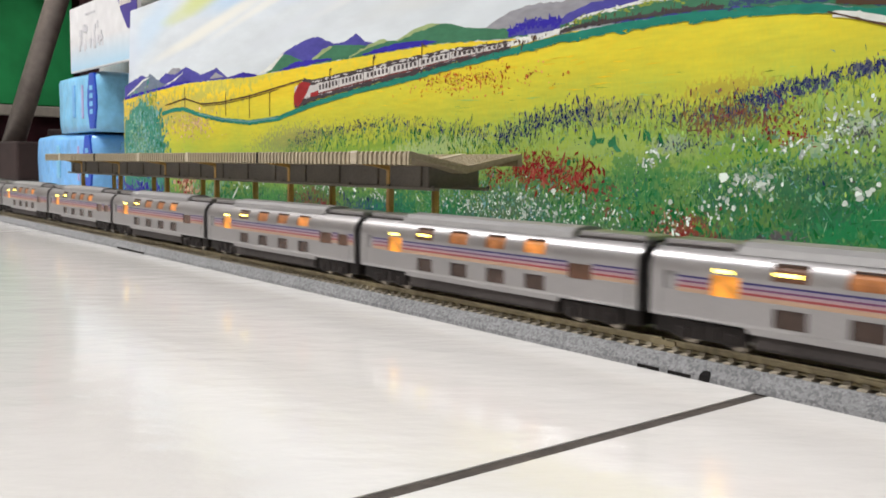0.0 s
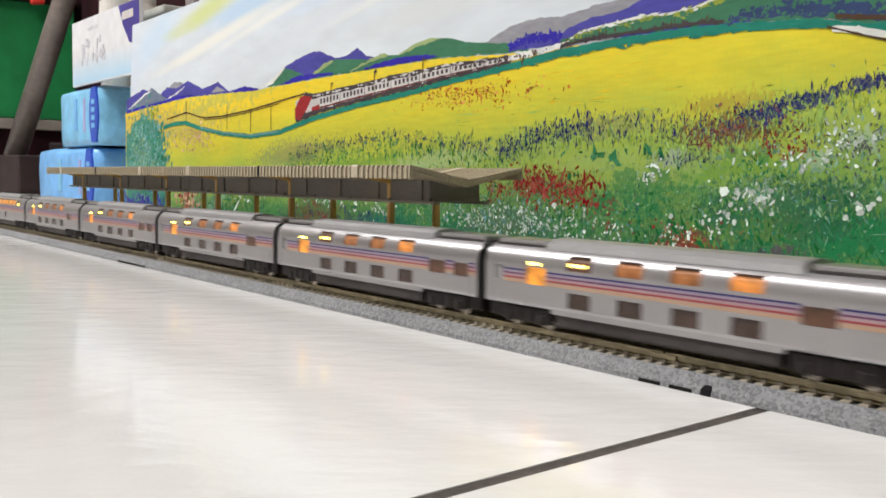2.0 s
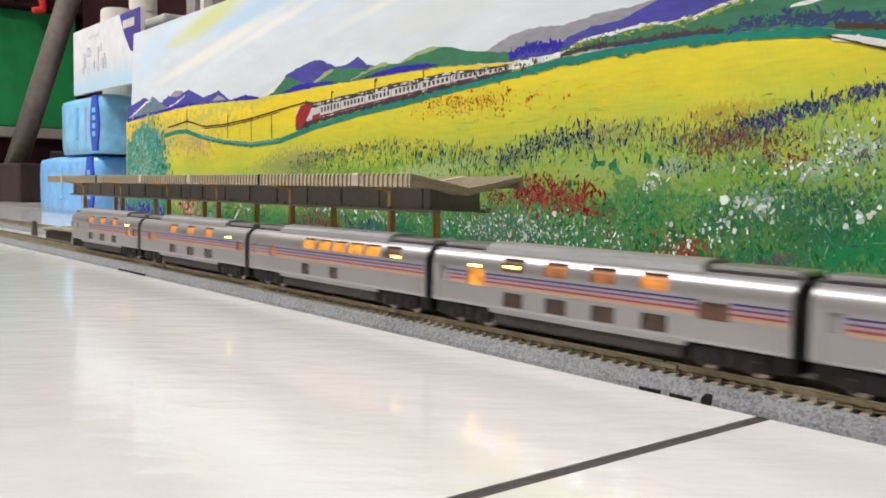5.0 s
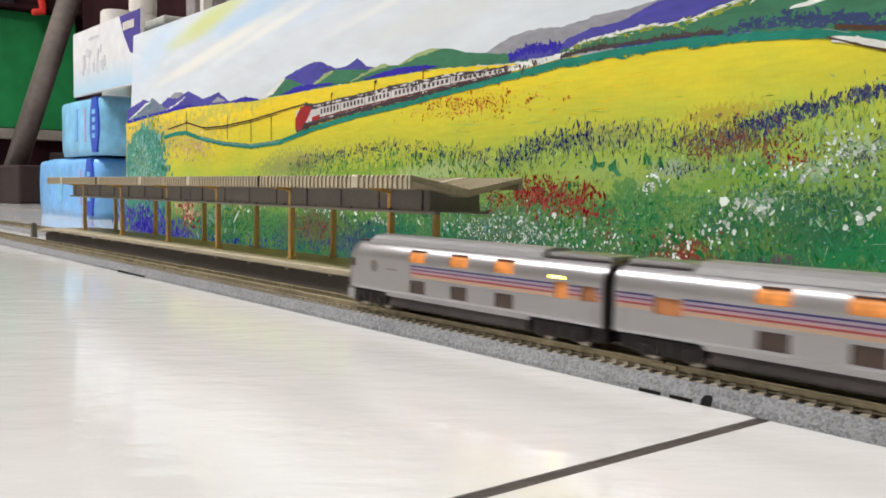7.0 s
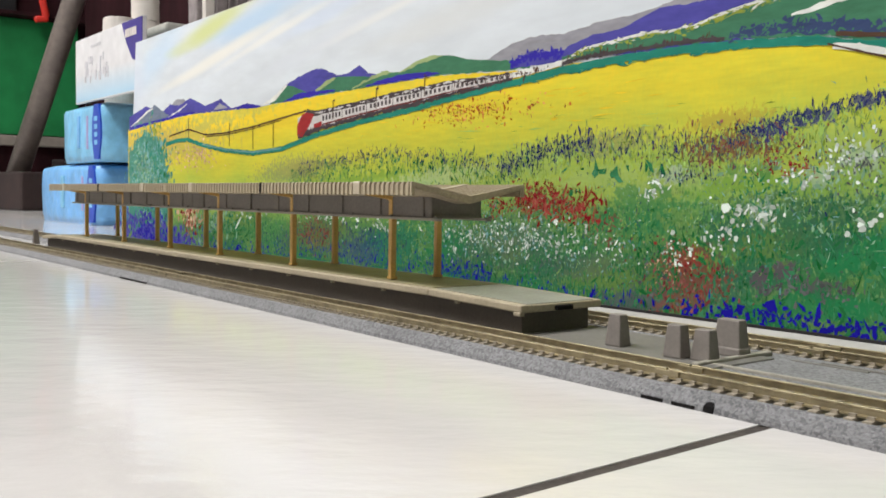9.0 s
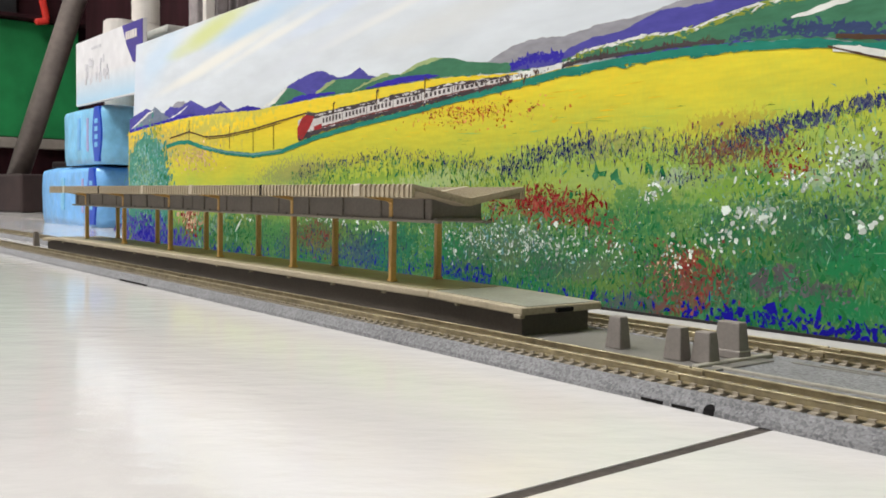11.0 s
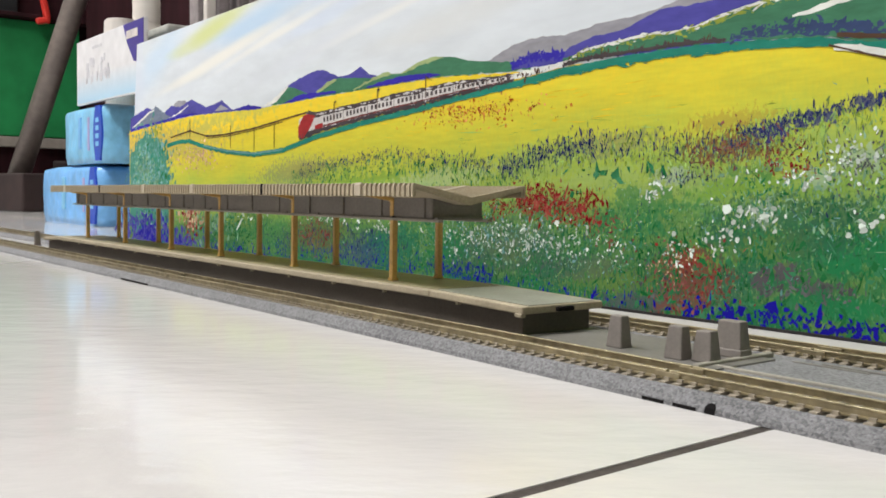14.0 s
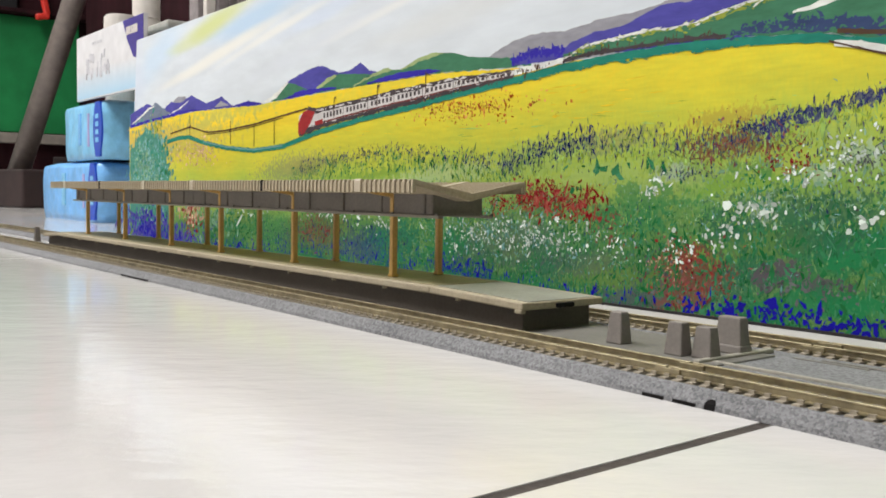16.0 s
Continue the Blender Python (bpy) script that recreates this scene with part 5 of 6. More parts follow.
def packet(x0, x1, y0, y1, z0, z1, wrap, label):
    """A soft wrapped packet with a blue printed band round its corner and bars for its print."""
    ob = empty("tissue_packet", pose((x0 + x1) / 2, (y0 + y1) / 2, z0), label, "tissue packet", "stacked packets")
    w, d, h = (x1 - x0) / 2, (y1 - y0) / 2, z1 - z0
    bm = boxm(-w, w, -d, d, 0, h)
    bmesh.ops.subdivide_edges(bm, edges=bm.edges, cuts=7, use_grid_fill=True)
    for v in bm.verts:
        fx, fy, fz = v.co.x / w, v.co.y / d, v.co.z / h * 2 - 1
        k = 1 - 0.035 * (fz ** 6) - 0.012 * noise.noise(Vector((v.co.x * 30, v.co.y * 30, v.co.z * 30 + z0)))
        v.co.x *= k * (1 - 0.03 * fy ** 6)
        v.co.y *= k * (1 - 0.03 * fx ** 6)
        if fz > 0.99:
            v.co.z -= 0.006 * max(abs(fx), abs(fy)) ** 6
    part("wrapper", bm, wrap, ob, smooth=True)
    # lens-shaped printed band near the corner
    bm = bmesh.new()
    edge = []
    for sign in (-1, 1):
        ks = [k / 12 for k in range(13)]
        for k in (ks if sign > 0 else ks[::-1]):
            edge.append((w - 0.028 + sign * (0.010 + 0.010 * math.sin(math.pi * k)), 0.004 + (h - 0.009) * k))
    a = [bm.verts.new((p, -d - 0.0014, q)) for p, q in edge]
    b = [bm.verts.new((p, -d + 0.008, q)) for p, q in edge]
    bm.faces.new(a)
    bm.faces.new(b[::-1])
    for i in range(len(a)):
        j = (i + 1) % len(a)
        bm.faces.new((a[i], a[j], b[j], b[i]))
    bmesh.ops.recalc_face_normals(bm, faces=bm.faces)
    part("printed_band", bm, "label_blue", ob, "dark blue printed band")
    part("print_bar", boxm(w - 0.078, w - 0.070, -d - 0.0012, -d + 0.006, h * 0.22, h * 0.78, bevel=0.0008), "print_pink", ob, "faint pink printed bar")
    for k in range(4):
        z = h * (0.28 + 0.13 * k)
        part("print_bar", boxm(w - 0.036, w - 0.022, -d - 0.0020, -d - 0.0011, z, z + 0.007), "wrap", ob)
    part("seam", boxm(w - 0.002, w + 0.0018, -d + 0.035, d - 0.004, h * 0.47, h * 0.49), "plastic_white", ob)
    part("print_bar", boxm(-w * 0.20, -w * 0.08, -d - 0.0014, -d + 0.002, h * 0.25, h * 0.80, bevel=0.0008), "wrap2" if wrap == "wrap" else "wrap", ob)
    return ob


packet(-1.735, -1.42, 0.450, 0.570, 0.0, 0.096, "wrap2", "sky-blue wrapped tissue packet lying on the floor")
packet(-1.605, -1.40, 0.452, 0.565, 0.0965, 0.188, "wrap", "light blue wrapped tissue packet stacked on another packet")
ct = empty("carton", pose(-1.378, 0.462, 0.1885), "white printed carton with a purple corner, on the packets", "carton")
part("box", boxm(-0.147, 0.147, -0.012, -0.006, 0, 0.0985, bevel=0.001), "carton", ct)
bm = bmesh.new()
tri = [(0.068, 0.0975), (0.1465, 0.0975), (0.1465, 0.036), (0.110, 0.044), (0.085, 0.070)]
a = [bm.verts.new((p, -0.0128, q)) for p, q in tri]
b = [bm.verts.new((p, -0.0115, q)) for p, q in tri]
bm.faces.new(a)
bm.faces.new(b[::-1])
for i in range(5):
    j = (i + 1) % 5
    bm.faces.new((a[i], a[j], b[j], b[i]))
bmesh.ops.recalc_face_normals(bm, faces=bm.faces)
part("purple_corner", bm, "purple", ct, "purple printed corner")

for k in range(5):
    part("print_bar", boxm(0.083 + k * 0.009, 0.090 + k * 0.009, -0.0134, -0.0127, 0.076, 0.087), "plastic_white", ct)
for k in range(4):
    part("print_bar", boxm(-0.070 + k * 0.012, -0.062 + k * 0.012, -0.0126, -0.0118, 0.080, 0.084), "ink", ct)
prng = random.Random(9)
for k in range(34):
    x, z, w = -0.100 + prng.random() * 0.12, 0.028 + prng.random() * 0.030, 0.003 + prng.random() * 0.005
    part("print_mark", boxm(x, x + w, -0.0122 - k * 0.00004, -0.0118, z, z + 0.004 + prng.random() * 0.012), "ink", ct, "")


def fade_material():
    """Carton print: pale blue at the foot that thins out upwards into the white card."""
    m = mat("carton_fade", (0.66, 0.66, 0.67), 0.5, vary=0.06, grain=60, stain=14)
    nt = m.node_tree
    bs = nt.nodes["Principled BSDF"]
    old = bs.inputs["Base Color"].links[0].from_socket
    tc = nt.nodes.new("ShaderNodeTexCoord")
    sp = nt.nodes.new("ShaderNodeSeparateXYZ")
    mr = nt.nodes.new("ShaderNodeMapRange")
    mr.inputs["From Min"].default_value, mr.inputs["From Max"].default_value = 0.004, 0.044
    mr.inputs["To Min"].default_value, mr.inputs["To Max"].default_value = 0.9, 0.0
    mx = nt.nodes.new("ShaderNodeMix")
    mx.data_type = "RGBA"
    nt.links.new(tc.outputs["Object"], sp.inputs[0])
    nt.links.new(sp.outputs[2], mr.inputs["Value"])
    nt.links.new(mr.outputs[0], mx.inputs["Factor"])
    nt.links.new(old, mx.inputs[6])
    mx.inputs[7].default_value = (0.36, 0.58, 0.74, 1)
    nt.links.new(mx.outputs[2], bs.inputs["Base Color"])
    return m


M["carton_fade"] = fade_material()
part("print_band", boxm(-0.1445, 0.1445, -0.01212, -0.0118, 0.002, 0.046), "carton_fade", ct, "pale blue printed foot")

tub = empty("storage_tub", pose(-1.62, 0.640, 0.0), "milky plastic storage tub with a white lid", "plastic tub")
part("tub", box(bmesh.new(), -0.10, 0.12, -0.05, 0.11, 0, 0.318, bevel=0.01), "plastic_clear", tub)
part("lid", boxm(-0.105, 0.125, -0.055, 0.115, 0.3183, 0.332, bevel=0.004), "plastic_clear", tub)
cap = empty("jar_cap", pose(-1.60, 0.546, 0.0), "white screw-top jar standing behind the packets", "jar")
bm = bmesh.new()
cyl(bm, 0, 0, 0, 0.3165, 0.026, 0.026, 28)
part("jar", bm, "plastic_clear", cap, smooth=False)
bm = bmesh.new()
cyl(bm, 0, 0, 0.317, 0.346, 0.0285, 0.0275, 28)
bmesh.ops.bevel(bm, geom=[e for e in bm.edges if abs(e.verts[0].co.z - e.verts[1].co.z) < 1e-5], offset=0.003, segments=2, affect="EDGES")
part("cap", bm, "plastic_white", cap, "white screw cap")
bottle = empty("white_bottle", pose(-1.62, 0.597, 0.3325), "tall white plastic bottle standing on the tub", "bottle")
bm = bmesh.new()
cyl(bm, 0, 0, 0, 0.016, 0.026, 0.025, 28)
cyl(bm, 0, 0, 0.0155, 0.11, 0.0235, 0.0235, 28)
bmesh.ops.bevel(bm, geom=[e for e in bm.edges if abs(e.verts[0].co.z - e.verts[1].co.z) < 1e-5], offset=0.002, segments=2, affect="EDGES")
part("bottle", bm, "plastic_white", bottle)
for k, z in enumerate((0.03, 0.05)):
    bm = bmesh.new()
    cyl(bm, 0, 0, z, z + 0.004, 0.0240, 0.0240, 28)
    part("ring", bm, "plastic_white", bottle)
rack = empty("slatted_rack", pose(-1.66, 0.735, 0.0), "grey slatted plastic rack behind the painted board", "rack")
part("rack_base", boxm(-0.03, 0.03, -0.035, 0.12, 0, 0.32, bevel=0.004), "cloth_grey", rack)
part("rack_top", boxm(-0.03, 0.03, -0.035, 0.12, 0.47, 0.50, bevel=0.004), "cloth_grey", rack)
for k in range(4):
    part("slat", boxm(-0.02, 0.02, -0.035 + k * 0.040, -0.012 + k * 0.040, 0.3203, 0.4697, bevel=0.003), "cloth_grey", rack)
post = part("tall_white_post", boxm(-1.57, -1.555, 0.680, 0.698, 0.0, 0.9, bevel=0.002), "plastic_white")
tagged(post, "narrow white upright post behind the board", "post")

# pole leaning against the cupboard, green panel and dark cupboard far behind
P0, P1 = Vector((-2.722, 0.617, 0.0)), Vector((-2.502, 0.892, 1.05))
bm = bmesh.new()
bmesh.ops.create_cone(bm, cap_ends=True, segments=24, radius1=0.029, radius2=0.029, depth=(P1 - P0).length)
pl_ob = empty("leaning_pole", Matrix.Translation((P0 + P1) / 2) @ (P1 - P0).to_track_quat("Z", "Y").to_matrix().to_4x4(), "grey metal pole leaning from the floor", "pole")
part("tube", bm, "pole", pl_ob, smooth=True)
bm = bmesh.new()
bmesh.ops.create_cone(bm, cap_ends=True, segments=24, radius1=0.035, radius2=0.032, depth=0.07, matrix=Matrix.Translation((0, 0, -(P1 - P0).length / 2 + 0.05)))
part("rubber_foot", bm, "pole", pl_ob)
cup = empty("dark_cupboard", pose(-3.12, 0.0, 0.0), "dark red-brown cupboard with a green lower panel", "cupboard")
part("carcass", boxm(-0.07, 0.0, 0.35, 0.99, 0.0, 1.7), "maroon_wood", cup)
part("green_panel", boxm(0.0005, 0.012, 0.36, 0.925, 0.225, 0.585, bevel=0.003), "green", cup, "green painted panel")
part("sill", boxm(0.0005, 0.03, 0.36, 0.98, 0.190, 0.222, bevel=0.003), "sill_grey", cup, "dusty grey-brown sill")
part("plinth", boxm(0.0005, 0.05, 0.36, 0.98, 0.0, 0.10, bevel=0.003), "brown_clutter", cup)
# ledge added to shade the top of the green panel below it
part("ledge", boxm(0.0005, 0.055, 0.36, 0.98, 0.588, 0.600, bevel=0.002), "maroon_wood", cup)
part("upper_door", boxm(0.0005, 0.02, 0.36, 0.74, 0.60, 1.65, bevel=0.004), "dark_metal", cup, "dark metal door")
hb = boxm(0, 0.02, -0.008, 0.012, 0.012, 0.16, bevel=0.006)
box(hb, 0, 0.02, -0.034, 0.008, 0, 0.020, bevel=0.006)
hook = part("red_hook", hb, "red_plastic")
hook.matrix_basis = pose(-3.066, 0.815, 0.575, 12, 0, 0)
tagged(hook, "red plastic handle hanging on the cupboard", "handle")
back_wall = tagged(part("dark_screen", boxm(-3.05, 0.2, 0.930, 0.945, 0.0, 1.6), "maroon_wood"), "dark red-brown panel behind the household things", "panel")
for k, (x, w, h) in enumerate(((-2.62, 0.16, 0.10), (-2.75, 0.12, 0.14))):
    cl = part("brown_box", boxm(-w / 2, w / 2, -0.07, 0.07, 0, h, bevel=0.006), "brown_clutter")
    cl.matrix_basis = pose(x, 0.66 + k * 0.16, 0, 0, 0, 12 - 30 * k)
    tagged(cl, "small brown box lying on the floor by the pole", "box", "brown boxes")

# ---- silver double-deck sleeper train ----
SIDE = [(0.0090, 0.0066), (0.0097, 0.0072), (0.0097, 0.0082), (0.0097, 0.0124), (0.0097, 0.0132), (0.0097, 0.0176), (0.0097, 0.0188), (0.0096, 0.0200), (0.0092, 0.0212),
        (0.0085, 0.0224), (0.0074, 0.0235), (0.0060, 0.0244)]
CAR_L, CAR_P = 0.1324, 0.1367
BOT_Z = 0.0019
M["pane_dark"] = mat("pane_dark", (0.055, 0.032, 0.024), 0.25, vary=0.2, grain=300)
M["pane_brown"] = mat("pane_brown", (0.115, 0.052, 0.028), 0.3, vary=0.25, grain=300)
M["pane_lit"] = mat("pane_lit", (0.5, 0.2, 0.05), 0.3, emit=(1.0, 0.27, 0.03), glow=0.26, vary=0.2, grain=210)
M["pane_dim"] = mat("pane_dim", (0.3, 0.12, 0.04), 0.3, emit=(1.0, 0.25, 0.04), glow=0.06, vary=0.25, grain=250)
M["pane_bright"] = mat("pane_bright", (0.5, 0.22, 0.04), 0.3, emit=(1.0, 0.32, 0.02), glow=0.62, vary=0.2, grain=210)
M["lamp_yellow"] = mat("lamp_yellow", (0.9, 0.8, 0.4), 0.4, emit=(1.0, 0.72, 0.08), glow=7.0)
M["pane_grey_dark"] = mat("pane_grey_dark", (0.16, 0.135, 0.12), 0.3, vary=0.15)
M["pane_grey"] = mat("pane_grey", (0.28, 0.27, 0.27), 0.25, vary=0.1)
STRIPES = [("navy", (0.03, 0.022, 0.12)), ("lilac", (0.30, 0.25, 0.31)), ("violet", (0.14, 0.04, 0.11)), ("pink", (0.38, 0.25, 0.26)), ("red", (0.30, 0.055, 0.06)), ("gold", (0.42, 0.28, 0.19))]
STRIPE_Z = (0.0177, 0.0171, 0.0165, 0.0159, 0.0153, 0.0146, 0.0135)
for nm, c in STRIPES:
    M["stripe_" + nm] = mat("stripe_" + nm, c, 0.4, vary=0.05)


def side_at(z):
    """Half width of the body at the height z above the rails."""
    for (y0, z0), (y1, z1) in zip(SIDE, SIDE[1:]):
        if z0 <= z <= z1:
            return y0 + (y1 - y0) * (z - z0) / (z1 - z0)
    return SIDE[-1][0]


def body_shell(windows, x0, x1, nose):
    """Body skin with window openings cut through its sides and reveals turned inwards."""
    xs = sorted({x0, x1, *[round(c - w / 2, 5) for c, w, *_ in windows], *[round(c + w / 2, 5) for c, w, *_ in windows], *([x0 + 0.002, x0 + 0.005, x0 + 0.010] if nose else [])})
    zs = sorted({*[z for _, z in SIDE], *[round(z, 5) for w in windows for z in (w[2], w[3])]})
    bm = bmesh.new()

    def pt(x, z, s, deep=0.0):
        k = 0.0
        if nose and x < x0 + 0.010:
            q = (x0 + 0.010 - x) / 0.010
            k = 0.0030 * q * q
        y = side_at(z) - k - deep
        zz = z - (k * 0.5 if z > 0.02 else 0)
        xx = x + (0.0020 * max(0.0, (z - 0.012) / 0.012) if nose and x < x0 + 0.004 else 0)
        return (xx, s * y, zz)

    def inside(x, z):
        return any(c - w / 2 - 1e-6 < x < c + w / 2 + 1e-6 and a - 1e-6 < z < b + 1e-6 for c, w, a, b, *_ in windows)

    for s in (-1, 1):
        grid = {}
        for i, x in enumerate(xs):
            for j, z in enumerate(zs):
                grid[i, j] = bm.verts.new(pt(x, z, s))
        for i in range(len(xs) - 1):
            for j in range(len(zs) - 1):
                if not inside((xs[i] + xs[i + 1]) / 2, (zs[j] + zs[j + 1]) / 2):
                    f = (grid[i, j], grid[i + 1, j], grid[i + 1, j + 1], grid[i, j + 1])
                    bm.faces.new(f if s < 0 else f[::-1])
        for c, w, a, b, *_ in windows:
            xa, xb = c - w / 2, c + w / 2
            loop = [(xa, z) for z in zs if a - 1e-6 <= z <= b + 1e-6] + [(xb, z) for z in reversed(zs) if a - 1e-6 <= z <= b + 1e-6]
            for (p, q), (u, v) in zip(loop, loop[1:] + loop[:1]):
                bm.faces.new([bm.verts.new(t) for t in (pt(p, q, s), pt(u, v, s), pt(u, v, s, 0.0005), pt(p, q, s, 0.0005))])
        ends[s] = [pt(x0, z, s) for z in zs]
    # roof between the two shoulders, ends and floor
    top = [(-0.0060, 0.0244), (-0.0040, 0.0250), (0, 0.0253), (0.0040, 0.0250), (0.0060, 0.0244)]
    for (ya, za), (yb, zb) in zip(top, top[1:]):
        d = (0.0015, 0.0035) if nose else (0, 0)
        bm.faces.new([bm.verts.new(t) for t in ((x0 + d[1], ya * 0.75 if nose else ya, za - d[0]), (x1, ya, za), (x1, yb, zb), (x0 + d[1], yb * 0.75 if nose else yb, zb - d[0]))])
    for x, flip in ((x0, False), (x1, True)):
        ring = [pt(x, z, -1) for z in zs] + [pt(x, z, 1) for z in reversed(zs)]
        bm.faces.new([bm.verts.new(t) for t in ring])
    bm.faces.new([bm.verts.new(t) for t in ((x0 + 0.001, -0.0088, 0.0068), (x0 + 0.001, 0.0088, 0.0068), (x1 - 0.001, 0.0088, 0.0068), (x1 - 0.001, -0.0088, 0.0068))])
    return bm


ends = {}


def pane_mesh(c, w, a, b, s):
    bm = bmesh.new()
    zs = sorted({a, b, *[z for _, z in SIDE if a < z < b]})
    rows = [[bm.verts.new((x, s * (side_at(z) - 0.00042), z)) for x in (c - w / 2, c + w / 2)] for z in zs]
    for p, q in zip(rows, rows[1:]):
        f = (p[0], p[1], q[1], q[0])
        bm.faces.new(f if s < 0 else f[::-1])
    return bm


def stripe_mesh(spans, z0, z1, s):
    bm = bmesh.new()
    for a, b in spans:
        box(bm, a, b, *sorted((s * 0.00968, s * 0.00976)), z0 + 0.00004, z1 - 0.00004)
    return bm


def bogie(car, x):
    bg = part("bogie", boxm(x - 0.0105, x + 0.0105, -0.0066, 0.0066, 0.0028, 0.0058, bevel=0.0004), "bogie", car, "black bogie")
    for s in (-1, 1):
        part("side_frame", boxm(x - 0.0108, x + 0.0108, s * 0.0080 - 0.0007, s * 0.0080 + 0.0007, 0.0018, 0.0064, bevel=0.0004), "bogie", bg)
        for k in (-1, 1):
            bm = bmesh.new()
            bmesh.ops.create_cone(bm, cap_ends=True, segments=14, radius1=0.0028, radius2=0.0028, depth=0.0012, matrix=Matrix.Translation((x + k * 0.0070, s * 0.0050, 0.0028)) @ Matrix.Rotation(math.pi / 2, 4, "X"))
            part("wheel", bm, "wheel", bg, "bright metal wheel")
            part("axle_box", boxm(x + k * 0.0070 - 0.0013, x + k * 0.0070 + 0.0013, s * 0.0088 - 0.0005, s * 0.0088 + 0.0005, 0.0014, 0.0046, bevel=0.0003), "bogie", bg)
            part("spring", boxm(x + k * 0.0025 - 0.0008, x + k * 0.0025 + 0.0008, s * 0.0087 - 0.0005, s * 0.0087 + 0.0005, 0.0024, 0.0060, bevel=0.0003), "bogie", bg)
    return bg


UP, LOW = (0.0186, 0.0228), (0.0080, 0.0124)
FOUR = (-0.0270, -0.0088, 0.0092, 0.0268)
THREE = (-0.0190, 0.0035, 0.0255)


def up(c, m, w=0.0092):
    return (c, w, *UP, m)


def low(c, m="pane_dark", w=0.0084):
    return (c + 0.0006, w, *LOW, m)


def car_windows(kind):
    if kind in ("standard", "twin"):
        tones = ("pane_brown", "pane_dim", "pane_dim", "pane_lit")
        ws = [up(c, m) for c, m in zip(FOUR, tones)] + [low(c) for c in FOUR]
        ws += [(-0.0440, 0.0082, 0.0134, 0.0186, "pane_bright"), (-0.0600, 0.0040, 0.0138, 0.0184, "pane_grey"), (0.0455, 0.0088, 0.0129, 0.0172, "pane_brown")]
        if kind == "twin":
            ws += [(0.0580, 0.0072, 0.0129, 0.0172, "pane_brown")]
    elif kind == "dining":
        ws = [up(c, "pane_bright", 0.0098) for c in (-0.0130, -0.0015, 0.0100, 0.0215, 0.0330)] + [up(0.0460, "pane_brown"), low(-0.0160, w=0.006), low(0.0060, w=0.006), (-0.0440, 0.0050, 0.0134, 0.0182, "pane_dim"), (-0.0600, 0.0040, 0.0138, 0.0184, "pane_grey")]
    elif kind == "reverse":
        ws = [up(c, "pane_lit") for c in THREE] + [low(c) for c in THREE] + [(-0.0485, 0.0088, 0.0129, 0.0172, "pane_dim"), (0.0600, 0.0046, 0.0138, 0.0180, "pane_dim")]
    else:
        ws = [up(c, "pane_lit") for c in THREE] + [low(c) for c in THREE] + [(0.0505, 0.0050, 0.0134, 0.0182, "pane_lit"), (0.0610, 0.0056, 0.0136, 0.0178, "pane_dim")]
    return ws


LABELS = {"standard": "silver double-deck sleeper carriage with lit windows and coloured stripes",
          "twin": "silver double-deck sleeper carriage with a pair of small end windows",
          "dining": "silver dining carriage with a row of brightly lit upper windows",
          "reverse": "silver double-deck sleeper carriage with three lit upper windows",
          "tail": "silver rear lounge carriage with a rounded, sloping end"}


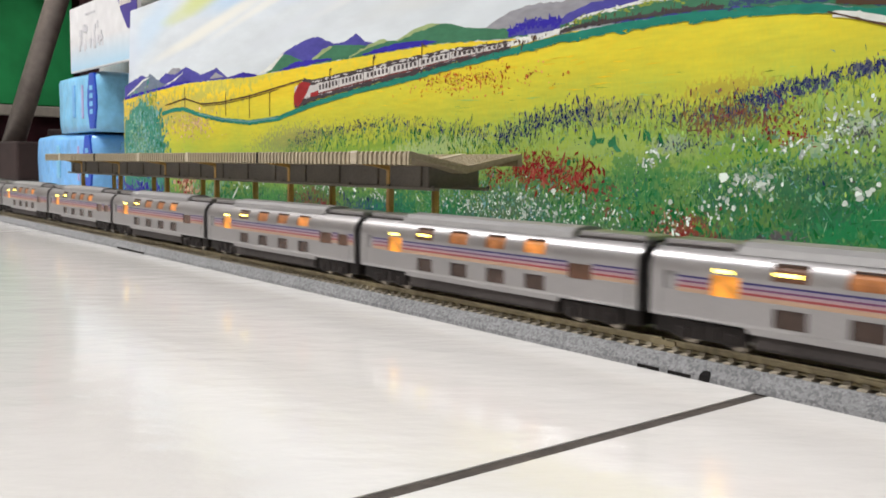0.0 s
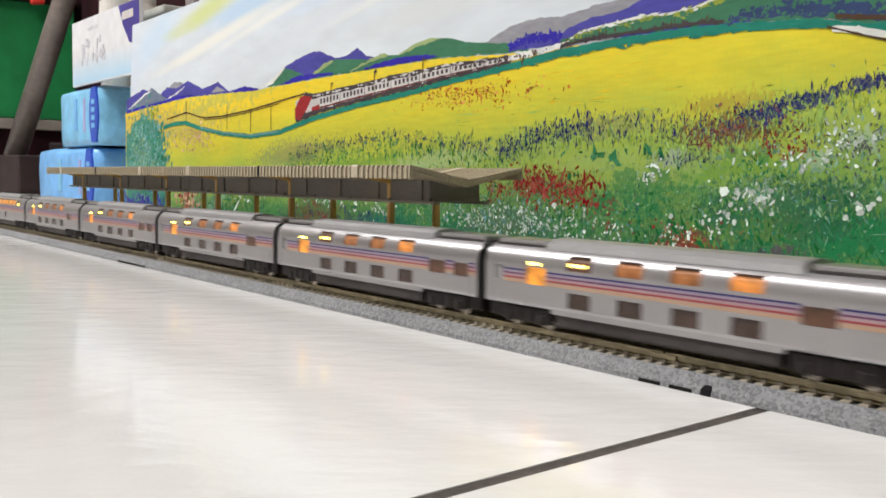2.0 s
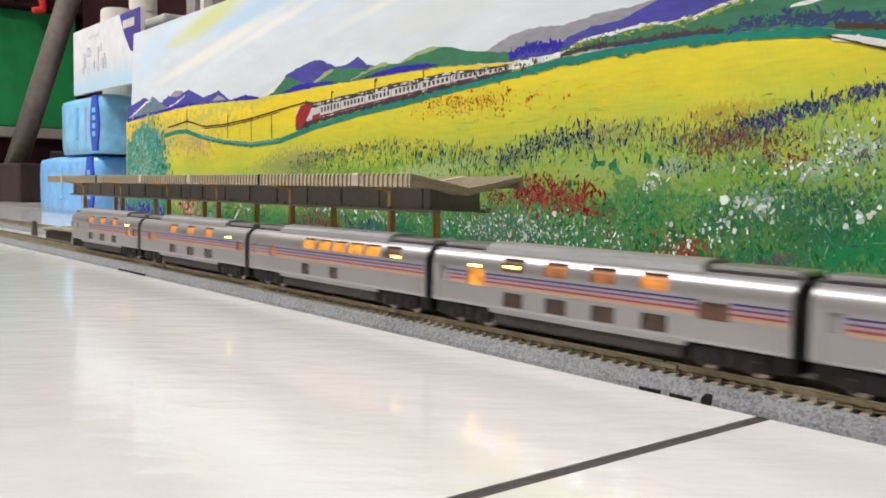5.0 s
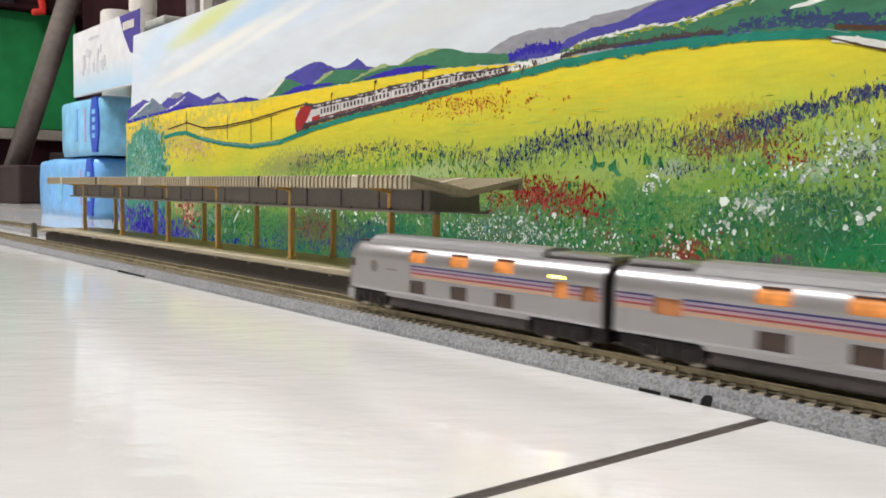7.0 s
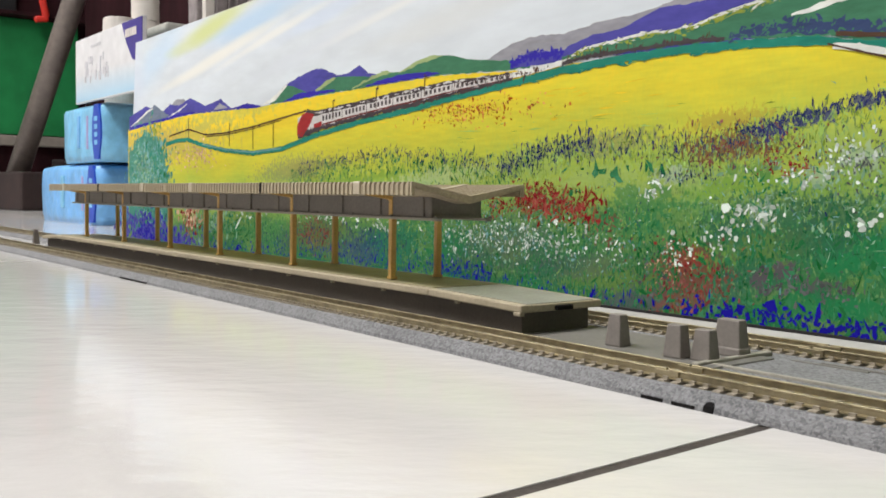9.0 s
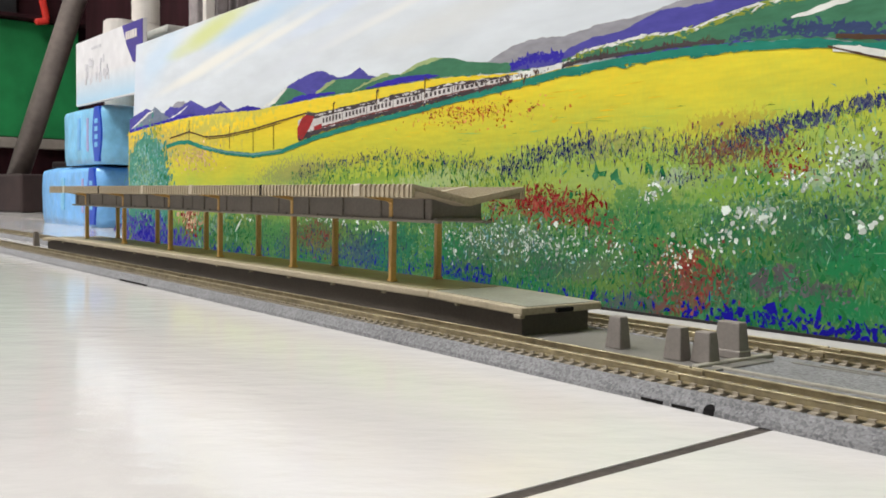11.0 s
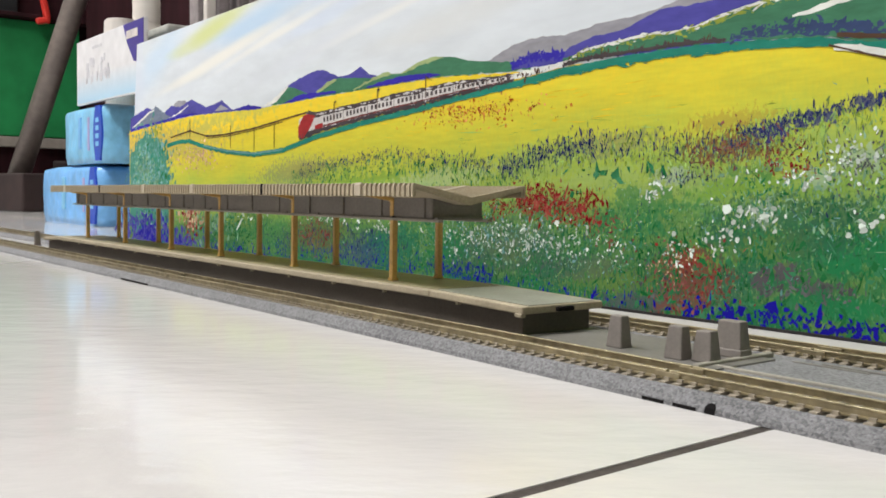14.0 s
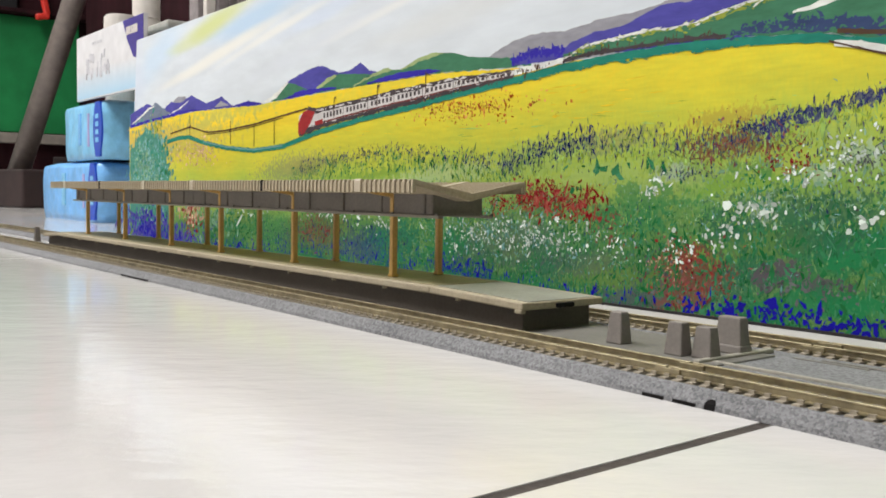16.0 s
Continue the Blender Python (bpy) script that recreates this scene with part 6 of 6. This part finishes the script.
def make_car(kind):
    car = empty("train_carriage", pose(0, YC, RAIL_Z), LABELS[kind], "train carriage", "carriages of the train")
    nose = kind == "tail"
    x0, x1 = -CAR_L / 2, CAR_L / 2
    ws = car_windows(kind)
    part("body", body_shell(ws, x0, x1, nose), "silver", car, smooth=True)
    for s in (-1, 1):
        for c, w, a, b, m in ws:
            part("window", pane_mesh(c, w, a, b, s), m, car)
        lo, hi = (-0.0225 if nose else x0 + (0.008 if kind in ("standard", "twin") else 0.0006), x1 - 0.0006)
        mids = sorted((c - w / 2 - 0.0002, c + w / 2 + 0.0002) for c, w, a, b, m in ws if a < 0.0170 and b > 0.0140)
        spans, p = [], lo
        for a, b in mids:
            if a > p:
                spans.append((p, a))
            p = max(p, b)
        if hi > p:
            spans.append((p, hi))
        for (nm, _), z1, z0 in zip(STRIPES, STRIPE_Z, STRIPE_Z[1:]):
            part("stripe", stripe_mesh(spans, z0, z1, s), "stripe_" + nm, car, nm + " painted stripe")
        # small lit lamps
        if kind in ("standard", "twin"):
            part("side_lamp", boxm(-0.0470, -0.0420, *sorted((s * 0.0096, s * 0.0099)), 0.0192, 0.0200, bevel=0.0001), "lamp_yellow", car, "small yellow lamp over the door")
            part("window_lamp", boxm(-0.0310, -0.0245, *sorted((s * 0.0089, s * 0.0092)), 0.0197, 0.0206, bevel=0.0001), "lamp_yellow", car, "yellow light in the window")
        else:
            part("side_lamp", boxm(0.0460, 0.0512, *sorted((s * 0.0096, s * 0.0099)), 0.0190, 0.0198, bevel=0.0001), "lamp_yellow", car, "small yellow lamp over the door")
        # grab rails and body joint lines
        for xx in ((x0 + 0.0035, x1 - 0.0035) if not nose else (x1 - 0.0035,)):
            part("door_line", boxm(xx - 0.00012, xx + 0.00012, *sorted((s * 0.0095, s * 0.00978)), 0.0074, 0.0130), "pane_grey", car)
    rl, rh = (-0.0520 if nose else -0.0430), 0.0400
    prof = [(-0.0072, 0.0238), (-0.0064, 0.0256), (-0.0045, 0.0268), (0, 0.0273), (0.0045, 0.0268), (0.0064, 0.0256), (0.0072, 0.0238)]
    bm = sweep(prof, rl, rh)
    for v in bm.verts:
        if v.co.z > 0.0245:
            v.co.x *= 0.985
    part("roof_cover", bm, "roof_silver", car, "raised grey roof section")
    for a, b in (((rh + 0.001, x1 - 0.001),) if nose else ((x0 + 0.001, rl - 0.001), (rh + 0.001, x1 - 0.001))):
        part("roof_unit", boxm(a, b, -0.0052, 0.0052, 0.0246, 0.0262, bevel=0.0004), "silver", car, "low roof equipment cover")
        for s in (-1, 1):
            part("roof_groove", boxm(a, b, *sorted((s * 0.0051, s * 0.00625)), 0.0242, 0.02475), "under", car, "dark groove beside the roof cover")
    if nose:
        part("roof_vent", boxm(x0 + 0.006, x0 + 0.012, -0.0058, -0.0040, 0.0243, 0.0252, bevel=0.0002), "under", car)
        for s in (-1, 1):
            for xx, zz, w, m in ((x0 + 0.0068, 0.0164, 0.0017, "pane_dark"), (x0 + 0.0210, 0.0158, 0.0022, "pane_grey_dark")):
                bm = bmesh.new()
                bmesh.ops.create_cone(bm, cap_ends=True, segments=20, radius1=w, radius2=w, depth=0.0004, matrix=Matrix.Translation((xx, s * (0.0096 - (0.0003 if m == "pane_dark" else 0.0)), zz)) @ Matrix.Rotation(math.pi / 2, 4, "X"))
                part("porthole", bm, m, car, "small dark round side window")
            for k in range(3):
                part("print_bar", boxm(-0.0370 + k * 0.0020, -0.0355 + k * 0.0020, *sorted((s * 0.0096, s * 0.00976)), 0.0150, 0.0154), "pane_brown", car)
        part("nose_apron", boxm(x0 + 0.0010, x0 + 0.0062, -0.0084, 0.0084, 0.0018, 0.0069, bevel=0.0010), "silver", car, "silver apron below the rounded end")
        part("coupler", boxm(x0 - 0.0035, x0 + 0.0012, -0.0014, 0.0014, 0.0032, 0.0050, bevel=0.0004), "bogie", car)
        part("tail_lamp", boxm(x0 + 0.0006, x0 + 0.0016, -0.0065, -0.0052, 0.0100, 0.0112, bevel=0.0002), "stripe_red", car)
        part("end_window", boxm(x0 - 0.0001 + 0.0016, x0 + 0.004, -0.0045, 0.0045, 0.0150, 0.0200, bevel=0.0004), "pane_dark", car)
    part("underframe", boxm(-0.0360, 0.0360, -0.0091, 0.0091, BOT_Z, 0.0067, bevel=0.0008), "under", car, "dark grey underframe")
    for s in (-1, 1):
        bm = boxm(-0.0380, 0.0380, *sorted((s * 0.0088, s * 0.00966)), 0.0056, 0.0073)
        for v in bm.verts:
            v.co.x *= 0.972 if v.co.z < 0.006 else 1.0
        part("skirt_panel", bm, "silver", car, "silver skirt between the bogies")
        for c, w, a, b, m in ws:
            if b == UP[1]:
                part("window_head", boxm(c - w / 2, c + w / 2, *sorted((s * 0.0079, s * 0.0085)), 0.0222, 0.0227), "pane_dark", car)
    for k in (-1, 1):
        bogie(car, k * 0.0490)
        part("end_underframe", boxm(*sorted((k * 0.0595, k * (0.0630 if nose and k < 0 else 0.0660))), -0.0078, 0.0078, 0.0022, 0.0067, bevel=0.0005), "bogie", car)
    if not nose:
        part("gangway", boxm(x0 - 0.0017, x0 + 0.0003, -0.0072, 0.0072, 0.0060, 0.0238, bevel=0.0005), "gap", car, "black gangway bellows")
    part("gangway", boxm(x1 - 0.0003, x1 + 0.0017, -0.0072, 0.0072, 0.0060, 0.0238, bevel=0.0005), "gap", car, "black gangway bellows")
    part("coupler", boxm(x1 - 0.006, x1 + 0.0017, -0.0015, 0.0015, 0.0032, 0.0052, bevel=0.0004), "bogie", car)
    return car


KINDS = ("standard", "standard", "twin", "standard", "twin", "standard", "twin", "standard", "dining", "reverse", "tail")
GAP0 = -0.1561
PROTO, CARS = {}, []
for i, kind in enumerate(KINDS):
    if kind not in PROTO:
        PROTO[kind] = make_car(kind)
        ob = PROTO[kind]
    else:
        ob = copy_thing(PROTO[kind], pose(0, YC, RAIL_Z))
    CARS.append((ob, GAP0 + CAR_P * (0.5 - i)))

RUN = ((0.0, 0.0005), (0.5, 0.0862), (1.0, 0.1733), (1.5, 0.259), (2.0, 0.3453), (2.5, 0.4325), (3.0, 0.5197), (3.5, 0.6078), (4.0, 0.6921), (6.5, 1.1298), (7.0, 1.2182), (7.5, 1.3100), (8.0, 1.3983), (10.0, 1.752), (13.0, 2.270), (16.0, 2.700))


def motions():
    for ob, x in CARS:
        walk(ob, [(t, pose(x + s, YC, RAIL_Z)) for t, s in RUN])


motions()
